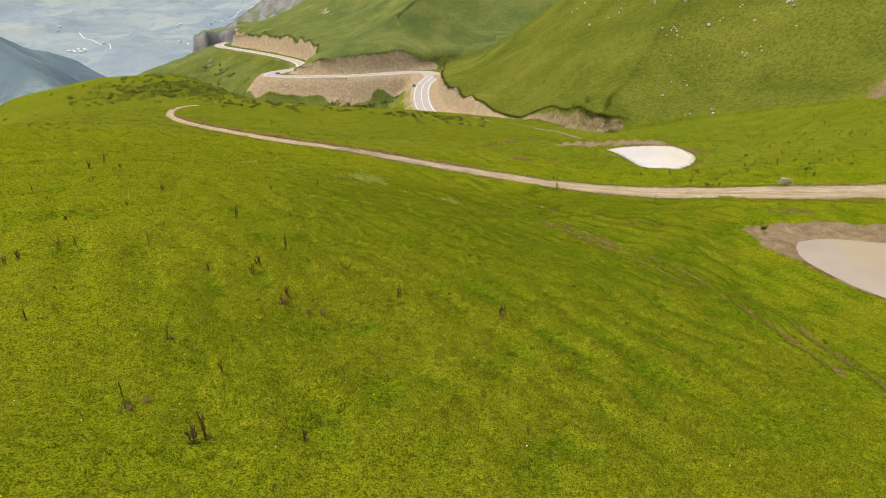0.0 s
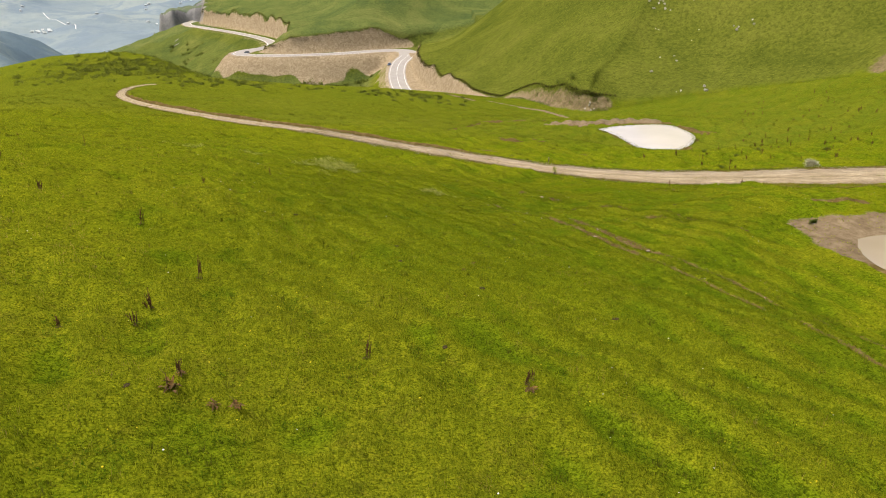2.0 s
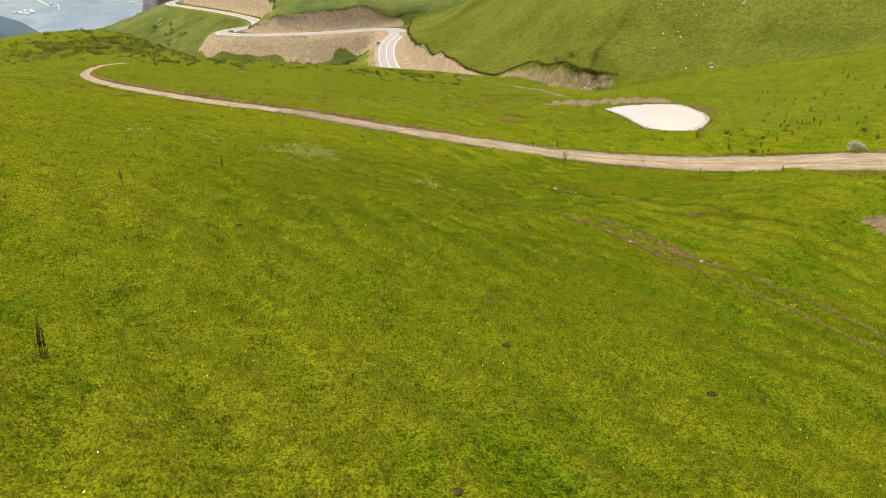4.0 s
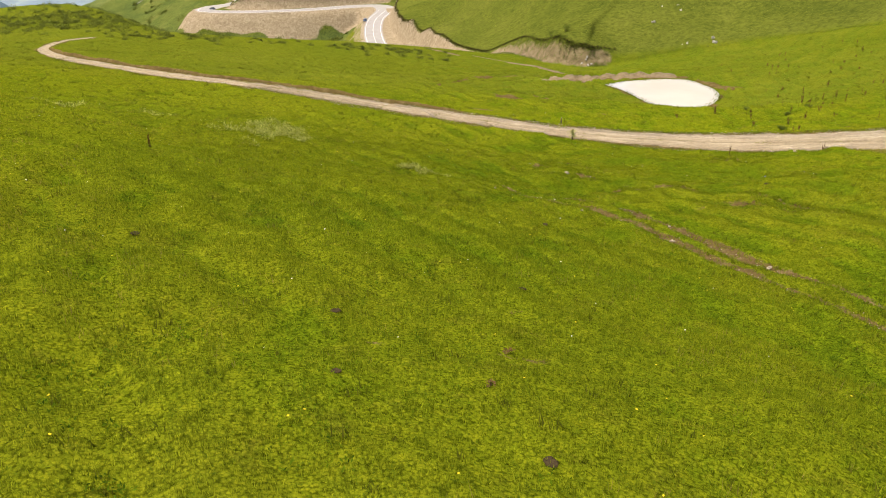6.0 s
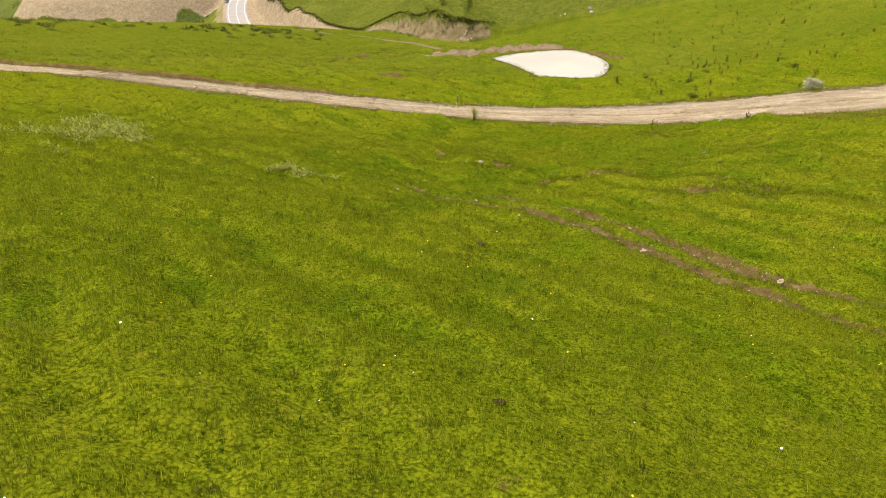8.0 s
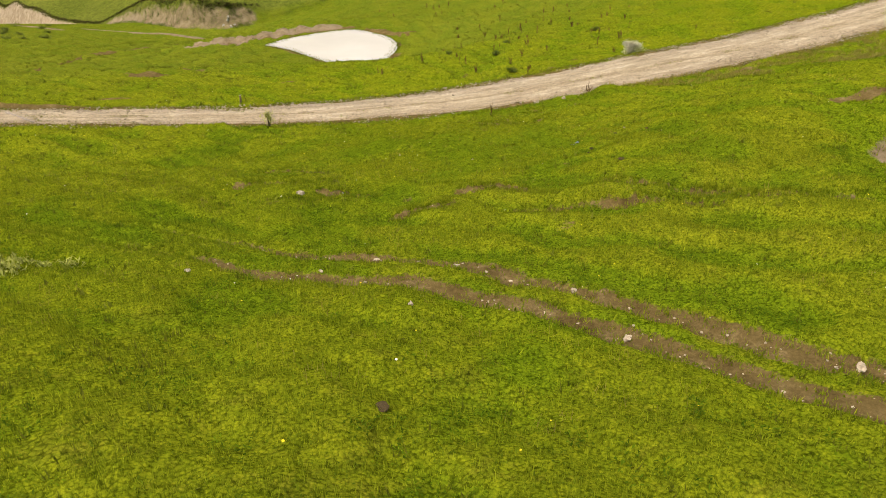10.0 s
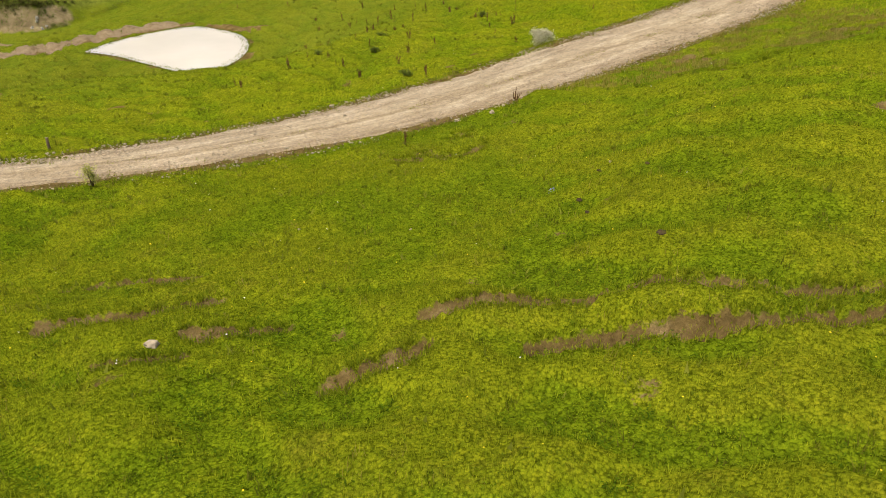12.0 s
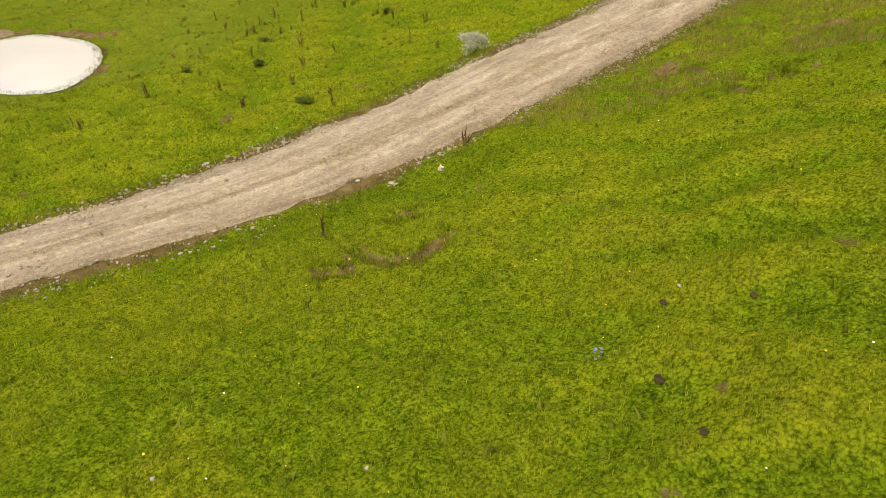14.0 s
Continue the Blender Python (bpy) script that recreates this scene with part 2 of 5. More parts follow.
FAR_FOOT = [(700, 640), (250, 585), (80, 556), (10, 540), (-12, 527), (-30, 522), (-58, 511), (-89, 506), (-106, 509), (-112, 519), (-107, 540), (-105, 555), (-106, 585), (-122, 632), (-160, 700), (-210, 770), (-240, 820), (-252, 872), (-230, 965), (-150, 1100), (100, 1300)]
FAR_CUT = [0.0, 0.0, 0.0, 4.0, 9.0, 11.0, 12.0, 9.0, 4.0, 2.0, 3.0, 7.0, 13.0, 14.0, 14.0, 12.0, 14.0, 18.0, 14.0, 8.0, 0.0]
CREST = [(-75, -400), (-78, 0), (-82, 90), (-102, 150), (-130, 205), (-162, 266), (-146, 308), (-105, 286), (-66, 250), (-25, 244), (3, 253), (20, 256), (33, 258)]
ASPHALT = [(12, 272), (2, 305), (-5, 340), (-11, 370), (-14, 413), (-13.5, 455), (-9, 490), (-13, 512), (-30, 513), (-58, 502), (-89, 497), (-112, 500), (-123, 509), (-121, 527), (-114, 552), (-115, 582), (-132, 627), (-170, 692), (-220, 762), (-250, 812), (-262, 870), (-240, 960), (-205, 1040)]
GRAVEL_ROAD = [(-74, 213), (-76, 207), (-75.5, 200), (-73.3, 190.5), (-66.5, 172), (-58, 155.5), (-49, 141.5), (-38, 129.3), (-28, 122), (-18, 118), (-8, 112), (-2, 108.4), (6, 104.2), (14, 100.0), (20, 97.0), (26, 94.6), (32, 92.8), (39, 91.8), (47, 91.4), (54, 91.0), (62, 90.7), (70, 90.4), (95, 87), (150, 78), (230, 60)]
RUT_A = [(3.5, 80.5), (6.0, 77.6), (7.5, 75.2), (8.6, 73.3), (9.8, 71.7), (10.8, 70.3), (11.9, 68.7), (12.7, 67.0), (13.4, 65.4), (14.0, 63.9), (14.5, 62.4), (14.9, 61.0), (15.3, 59.7), (16.8, 57), (18.6, 52), (19.8, 48), (20.4, 44), (20.9, 39), (20.8, 34), (20.7, 28)]
RUT_B = [(3.0, 78.4), (5.3, 75.0), (6.6, 72.6), (7.6, 71.1), (8.7, 69.8), (9.6, 68.7), (10.5, 67.4), (11.2, 66.0), (11.9, 64.6), (12.6, 63.1), (13.1, 61.8), (13.6, 60.3), (14.3, 57.6), (15.2, 55.0), (16.8, 50.0), (17.9, 45), (18.6, 40.4), (19.1, 36), (19.3, 30)]
# bare, trodden or washed-out places: line, half width, depth
SCARS = [
    ([(10.2, 82.7), (11.0, 82.1), (11.6, 81.7), (12.3, 81.1), (13.3, 80.7), (13.9, 80.4)], 0.24, 0.2),
    ([(12.3, 79.3), (13.0, 78.6), (13.7, 78.3), (14.4, 77.7)], 0.14, 0.16),
    ([(10.3, 79.2), (11.0, 78.8), (11.9, 78.2)], 0.10, 0.12),
    ([(17.4, 72.3), (17.9, 71.9), (18.3, 71.3), (18.9, 70.7), (19.4, 70.0), (19.9, 69.2), (20.4, 68.5), (21.2, 67.9), (22.4, 66.7), (23.6, 65.4), (25.0, 64)], 0.25, 0.32),
    ([(13.5, 74.9), (14.0, 74.5), (14.6, 74.2), (15.2, 74.0), (15.7, 74.0)], 0.2, 0.18),
    ([(16.6, 74.9), (17.4, 74.5), (18.0, 74.1), (18.7, 73.2), (19.4, 72.3)], 0.2, 0.16),
    ([(19.8, 72.2), (20.3, 71.6), (20.7, 70.6), (21.1, 69.7), (21.6, 68.9), (22.2, 68.2), (23.4, 66.9)], 0.15, 0.26),
    ([(11.2, 85.0), (12.8, 83.8), (14.4, 82.5)], 0.1, 0.14),
    ([(27.2, 86.4), (27.1, 85.2), (27.6, 84.2), (29.0, 84.0)], 0.24, 0.34),
    ([(29.1, 86.7), (29.6, 85.8)], 0.14, 0.15),
    ([(44.5, 80.5), (44.0, 79.2), (45.1, 78.1)], 0.6, 0.7),
    ([(42.3, 81.0), (41.6, 79.5)], 0.25, 0.12),
    ([(46.5, 84.8), (45.8, 82.9)], 0.35, 0.1),
    ([(55.1, 80.2), (56.5, 77.7)], 0.5, 0.25),
    ([(34.3, 70.9), (38, 69.9)], 0.35, 0.08),
    ([(25.3, 86.4), (26.0, 85.5)], 0.18, 0.15),
    ([(10, 186), (17, 191), (27, 205), (36, 206)], 0.7, 0.9),
    ([(12.6, 167), (24, 183), (33, 190)], 1.1, 0.2),
    ([(29.4, 223), (35.6, 221), (38.4, 214), (40, 209)], 0.9, 0.1),
    ([(8, 234), (15, 227)], 0.9, 0.1),
    ([(4.5, 138), (8, 150), (12.5, 163)], 0.5, 0.3),
    ([(27, 160), (32, 160.6), (37.5, 161.6), (43.5, 162.8), (52.5, 162.4)], 0.8, 0.05),
    ([(54.5, 159), (56.3, 154)], 0.9, 0.05),
]
# small worn spots: place and size
SPOTS = [(36.8, 110.4, 0.35), (36.3, 104.3, 0.4), (42.1, 99.9, 0.7), (45.4, 100.7, 0.4), (18.5, 75.3, 0.4), (10.1, 78.2, 0.2), (14.9, 76.2, 0.3), (17.1, 69.3, 0.25), (3.2, 48.6, 0.3), (-0.5, 45.7, 0.35), (3.0, 45.7, 0.3), (22.3, 75.4, 0.2), (24.8, 75.4, 0.2), (26.5, 86.0, 0.4), (31.5, 85.0, 0.35), (29.5, 74.5, 0.3), (46.5, 84.5, 1.2), (43.0, 83.5, 0.8), (36.0, 103.5, 0.7), (30.0, 101.5, 0.5), (25.0, 103.2, 0.7), (22.8, 111.0, 0.8), (23.6, 108.0, 0.7), (9.0, 110.5, 1.2), (-3.5, 113.0, 1.3), (14.5, 125.0, 3.2), (19.0, 128.0, 1.6), (33.6, 160.0, 1.6), (30.0, 161.5, 1.5), (58.2, 152.5, 1.5)]


def soft(v, w):
    """A smooth ramp: 0 below, v above, rounded over about w."""
    return w * np.logaddexp(0.0, v / w)


def held(v, low, high, w):
    return low + soft(v - low, w) - soft(v - high, w)


def step(v):
    v = np.clip(v, 0.0, 1.0)
    return v * v * (3 - 2 * v)


def beside(x, y, line, closed=False):
    """Distance to a line of points, positive to its left; how far along it, in points; and the nearest place on it."""
    best, side, along = np.full(np.shape(x), 1e18), np.ones(np.shape(x)), np.zeros(np.shape(x))
    px, py = np.zeros(np.shape(x)), np.zeros(np.shape(x))
    pts = np.array(line, float)
    ways = np.diff(np.vstack([pts, pts[:1]]) if closed else pts, axis=0)
    ways = ways / np.linalg.norm(ways, axis=1)[:, None]
    n = len(ways)
    for k in range(n):
        (ax, ay), (bx, by) = line[k], line[(k + 1) % len(line)]
        dx, dy = bx - ax, by - ay
        f = np.clip(((x - ax) * dx + (y - ay) * dy) / (dx * dx + dy * dy), 0, 1)
        qx, qy = ax + f * dx, ay + f * dy
        d2 = (x - qx) ** 2 + (y - qy) ** 2
        # at a corner both legs must agree on the side
        first = ways[k] + (ways[k - 1] if k or closed else 0)
        last = ways[k] + (ways[(k + 1) % n] if k < n - 1 or closed else 0)
        tx = np.where(f <= 0, first[0], np.where(f >= 1, last[0], dx))
        ty = np.where(f <= 0, first[1], np.where(f >= 1, last[1], dy))
        nearer = d2 < best
        best = np.where(nearer, d2, best)
        side = np.where(nearer, np.where(tx * (y - qy) - ty * (x - qx) >= 0, 1.0, -1.0), side)
        along, px, py = np.where(nearer, k + f, along), np.where(nearer, qx, px), np.where(nearer, qy, py)
    return np.sqrt(best) * side, along, px, py


def within(x, y, ring):
    """Distance to the edge of a ring of points, positive inside."""
    inside = np.zeros(np.shape(x), bool)
    for (ax, ay), (bx, by) in zip(ring, ring[1:] + ring[:1]):
        cuts = ((ay > y) != (by > y)) & (x < (bx - ax) * (y - ay) / ((by - ay) or 1e-9) + ax)
        inside ^= cuts
    return np.abs(beside(x, y, ring, True)[0]) * np.where(inside, 1, -1)


def waves(x, y, size, seed):
    """Uneven ground made of crossed bent sines, about -1 to 1."""
    rnd = np.random.RandomState(seed)
    out = 0.0
    for _ in range(7):
        a, s, p = rnd.uniform(0, 6.28), size * rnd.uniform(0.6, 1.7), rnd.uniform(0, 6.28)
        out = out + np.sin((x * np.cos(a) + y * np.sin(a)) * 6.283 / s + p + 0.9 * np.sin((x * np.sin(a) - y * np.cos(a)) * 4.1 / s + p))
    return out / 3.5


def meadow(x, y):
    u, v = held(x, -120.0, 120.0, 8.0) / 60, (held(y, -20.0, 250.0, 8.0) - 90) / 60
    z = sum(c * t for c, t in zip(SLOPE, [u**i * v**j for i in range(4) for j in range(4 - i)]))
    for a, b, k in SWELLS:
        z = z + k * np.exp(-((x - a) ** 2 + (y - b) ** 2) / 578.0)
    z = z + 4.2 * np.exp(-(((x + 113) / 34) ** 2 + ((y - 285) / 38) ** 2))
    # the fall beyond the crest, into the gorge and the great valley
    d = beside(x, y, CREST)[0]
    beyond = np.where(x < 60, soft(d, 6.0), 0.0) * step((40 - x) / 14.0)
    fall = 0.7 * np.minimum(beyond, 70) + 0.36 * soft(beyond - 70, 20.0)
    z = z - fall * (1 + 0.12 * waves(x, y, 60, 3))
    return np.maximum(z, -420 + 3 * waves(x, y, 150, 4))


def road_height(along):
    return np.interp(along, [0, 5, 9, 13, 16, 18, 20, 22], [-37.0, -40.0, -41.0, -42.0, -46.0, -51.0, -56.0, -50.0])


def shelf(x, y):
    """Meadow, gorge and the asphalt road's shelf above it."""
    z = meadow(x, y)
    d, along, _, _ = beside(x, y, ASPHALT)
    rz = road_height(along)
    down = soft(d - np.interp(along, [0, 5, 7, 11, 13, 15, 22], [7.0, 7.4, 10.0, 8.6, 10.0, 7.0, 7.0]), 0.8)
    far, k, _, _ = beside(x, y, HILL_FOOT)
    z = np.maximum(z, np.interp(k, range(len(RAMP)), RAMP) - 0.55 * soft(np.maximum(far, 0) - 5.0, 1.0))
    steep = np.interp(along, [12, 15, 17, 19], [1.1, 0.7, 0.42, 0.36])
    side = rz - np.where(down < 12, steep * down, steep * 12 + np.minimum(0.5, steep) * (down - 12)) * (1 + 0.22 * waves(x, y, 26, 8) / (1 + down / 20))
    return np.maximum(z, side), d


def hillside(x, y, foot_line, cuts, seed, plane, steep, first, bend):
    """A hill that rises inside its foot line, cut back there; minus infinity outside it."""
    far, k, px, py = beside(x, y, foot_line)
    up = np.maximum(-far, 0)
    cut = np.interp(k, range(len(cuts)), cuts) * np.clip(1 + 0.16 * waves(px, py, 26, seed), 0.2, 2)
    heights = shelf(*np.array(foot_line, float).T)[0]
    heights = np.convolve(np.r_[heights[0], heights, heights[-1]], [0.2, 0.6, 0.2], "valid")
    foot, flat = np.interp(k, range(len(heights)), heights), plane(x, y)
    near = step(1 - (up - 4) / 32)
    base = foot * near + np.maximum(flat, -60) * (1 - near)
    z = base + cut * step(up / np.interp(k, [3.5, 5], [10.0, 4.4])) * (0.25 + 0.75 * near) + first * up + steep * (soft(up - bend, 9.0) - 9 * np.log1p(np.exp(-bend / 9.0)))
    z = z + 3.0 * waves(x, y, 95, seed + 1) * step(up / 60) + 0.3 * waves(x, y, 16, seed + 2) * step(up / 20)
    return np.where(far < 0, z, -1e6)


def land(x, y):
    x, y = np.asarray(x, float), np.asarray(y, float)
    z, _ = shelf(x, y)
    near_hill = hillside(x, y, HILL_FOOT, HILL_CUT, 5, lambda x, y: -20 + 0.16 * (x - 58) - 0.06 * (y - 236), 0.40, 0.2, 14)
    far_hill = hillside(x, y, FAR_FOOT, FAR_CUT, 71, lambda x, y: -36 - 0.03 * (y - 510), 0.22, 0.34, 60)
    z = np.maximum(np.maximum(z, near_hill), far_hill)
    # the steep hill at the valley's mouth
    e = np.exp(-(((x + 80) / 265) ** 2 + ((y - 1360) / 230) ** 2))
    z = np.maximum(z, -140 + 235 * e - 900 * np.maximum(0.22 - e, 0) + 7 * waves(x, y, 120, 9))
    # ponds dug into the slope
    for ring, level in ((POND_1, POND_1_Z), (POND_2, POND_2_Z)):
        edge = within(x, y, ring)
        z = z + (level - 0.08 + np.clip(-edge, -4, 20) * 0.09 - z) * step((edge + 20) / 16.0)
    return z


def treads(x, y):
    """Hollows trodden along the slope, about -1 to 1, in drifts."""
    u, v = (0.52 * x - 0.854 * y) / 4.2, (0.854 * x + 0.52 * y) / 1.15
    return np.clip(waves(u, v, 1.6, 14) * 2.2, -1, 1) * step((waves(x, y, 30, 15) + 0.7) / 0.8)


def lush(x, y):
    """Where clover and broad leaves outgrow the grass: in hollows and in drifts, 0 to 1."""
    damp = 0.18 * np.clip((x - 8) / 16, -1, 1)
    return np.clip(0.36 + damp + 0.30 * treads(x, y) + 0.22 * waves(x, y, 9.0, 91) + 0.16 * waves(x, y, 3.2, 92), 0, 1)


def near_relief(x, y):
    """Hummocks, treads and ruts of the near pasture."""
    close = step((230 - y) / 60) * step((x + 150) / 40)
    z = close * (0.10 * waves(x, y, 4.5, 11) + 0.05 * waves(x, y, 1.6, 12) + 0.22 * waves(x, y, 17, 13))
    off_rut = step((np.minimum(np.abs(beside(x, y, RUT_A)[0]), np.abs(beside(x, y, RUT_B)[0])) - 0.5) / 2.0)
    z = z - close * off_rut * (0.15 + 0.16 * step((y - 97) / 6) * step((x - 20) / 10)) * treads(x, y)
    bare = np.zeros(np.shape(x))
    for line, half, deep in SCARS:
        near = np.abs(beside(x, y, line)[0])
        half = half * (1 + 0.4 * waves(x, y, 2.5, 23))
        z = z - 1.35 * deep * step((1.35 - near / half) / 0.5)
        bare = np.maximum(bare, np.clip(0.5 + (half + 0.05 - near) / 0.6, 0, 1))
    for a, b, r in SPOTS:
        near = np.hypot(x - a, (y - b) * 1.5) * (1.0 + 0.45 * waves(x, y, 1.3, 24))
        z, bare = z - 0.08 * step(1.5 - near / r), np.maximum(bare, np.clip(0.5 + (0.7 * r - near) / 1.6, 0, 1))
    for line, seed in ((RUT_A, 21), (RUT_B, 22)):
        near, along, _, _ = beside(x, y, line)
        half = 0.29 * (1 + 0.25 * waves(x, y, 5.0, seed) + 0.12 * waves(x, y, 1.3, seed)) * np.interp(along, [0, 3, 6, 11, 13, 18], [0.4, 0.8, 1.1, 1.1, 0.8, 0.6])
        z = z - 0.15 * step(1.5 - np.abs(near) / half * 0.75)
        worn = np.interp(along, [0, 3, 5, 11, 13, 18], [-0.3, 0.08, 0.14, 0.14, 0.06, 0.02])
        bare = np.maximum(bare, np.clip(0.5 + worn + (half - np.abs(near)) / 0.9, 0, 1))
    return z, bare


def road_half(along):
    return np.interp(along, [0, 4, 10, 12, 14, 16, 18, 24], [1.0, 1.0, 1.2, 1.5, 2.0, 2.7, 3.2, 3.4])


def surface(x, y):
    """Height of the ground as it is walked on, with the bare, bank and rock zones."""
    x, y = np.asarray(x, float), np.asarray(y, float)
    z = land(x, y)
    relief, bare = near_relief(x, y)
    relief = relief * step(-within(x, y, POND_1) / 3.0) * step(-within(x, y, POND_2) / 3.0)
    z = z + relief
    # verges of the gravel road, cut into the slope on its far side
    d, along, px, py = beside(x, y, GRAVEL_ROAD)
    half = road_half(along)
    bed = land(px, py) + 0.05
    f = step((half + 2.2 - np.abs(d)) / 2.0)
    z = z + (bed - 0.12 * step((half - 0.35 - np.abs(d)) / 0.4) - z) * f
    bare = np.maximum(bare, np.clip(0.5 + (half + 0.1 + 0.35 * waves(x, y, 6, 25) + 0.15 * (d < 0) - np.abs(d)) / 2.2, 0, 1))
    for ring, wide in ((POND_1, 0.7), (POND_2, 1.0)):
        edge = within(x, y, ring)
        bare = np.maximum(bare, np.clip(0.5 + (edge + wide + 0.8 * waves(x, y, 5, 26)) / 2.6, 0, 1))
    return z, bare


SILT = [([(27, 160.5), (32, 161.4), (38, 162.6), (44, 163.4), (50, 163.2)], 1.5), ([(29.4, 223), (35.6, 221), (38.4, 214), (40, 209)], 1.1), ([(8, 234), (15, 227)], 1.0), ([(20, 229), (29, 224)], 0.7)]


def silt(x, y):
    """Pale washed earth: shores, the sandy gully, trodden ground by the watering pond."""
    out = np.zeros(np.shape(x))
    for line, half in SILT:
        out = np.maximum(out, np.clip(0.5 + (half - np.abs(beside(x, y, line)[0])) / 2.2, 0, 1))
    edge = within(x, y, POND_2)
    wide = 0.2 + 4.5 * step((y - 56.5) / 6) + 0.6 * waves(x, y, 6, 27)
    return np.maximum(out, np.clip(0.5 + (edge + wide) / 2.4, 0, 1) * (edge < 2))


def slope_of(x, y, e=1.5):
    return np.hypot(land(x + e, y) - land(x - e, y), land(x, y + e) - land(x, y - e)) / (2 * e)


# ---- builders ----
def mesh_object(name, verts, faces, mat, parent=None, smooth_faces=True):
    """One mesh object from arrays of corners and of faces that all have the same number of corners."""
    verts, faces = np.asarray(verts, np.float32), np.asarray(faces, np.int32)
    data = bpy.data.meshes.new(name)
    n, k = faces.shape
    data.vertices.add(len(verts)), data.loops.add(n * k), data.polygons.add(n)
    data.vertices.foreach_set("co", verts.ravel())
    data.loops.foreach_set("vertex_index", faces.ravel())
    data.polygons.foreach_set("loop_start", np.arange(0, n * k, k, dtype=np.int32))
    data.polygons.foreach_set("use_smooth", np.full(n, smooth_faces))
    data.update(calc_edges=True)
    data.materials.append(mat)
    ob = new(name, data)
    ob.parent = parent
    return ob


def zone(ob, name, values):
    ob.data.attributes.new(name, "FLOAT", "POINT").data.foreach_set("value", np.asarray(values, np.float32))


def grid_faces(nx, ny):
    a = (np.arange(ny - 1)[:, None] * nx + np.arange(nx - 1)).ravel()
    return np.stack([a, a + 1, a + nx + 1, a + nx], 1)


def part(name, bm, mat, parent=None, label="", smooth_faces=True):
    """Links a bmesh as one mesh object under a thing or a part."""
    data = bpy.data.meshes.new(name)
    for f in bm.faces:
        f.smooth = smooth_faces
    bm.to_mesh(data), bm.free()
    data.materials.append(mat)
    ob = new(name, data)
    ob.parent = parent
    return tagged(ob, label) if label else ob


def empty(name, place, turn=0.0, scale=1.0):
    ob = new(name)
    ob.location, ob.rotation_euler, ob.scale = place, (0, 0, turn), (scale,) * 3
    return ob


def spread(start, stop, first, grow, most):
    """Steps that widen from start to stop."""
    out, s = [start], first
    while abs(out[-1] - stop) > s:
        out.append(out[-1] + (s if stop > start else -s))
        s = min(s * grow, most)
    return out[1:] + [stop]


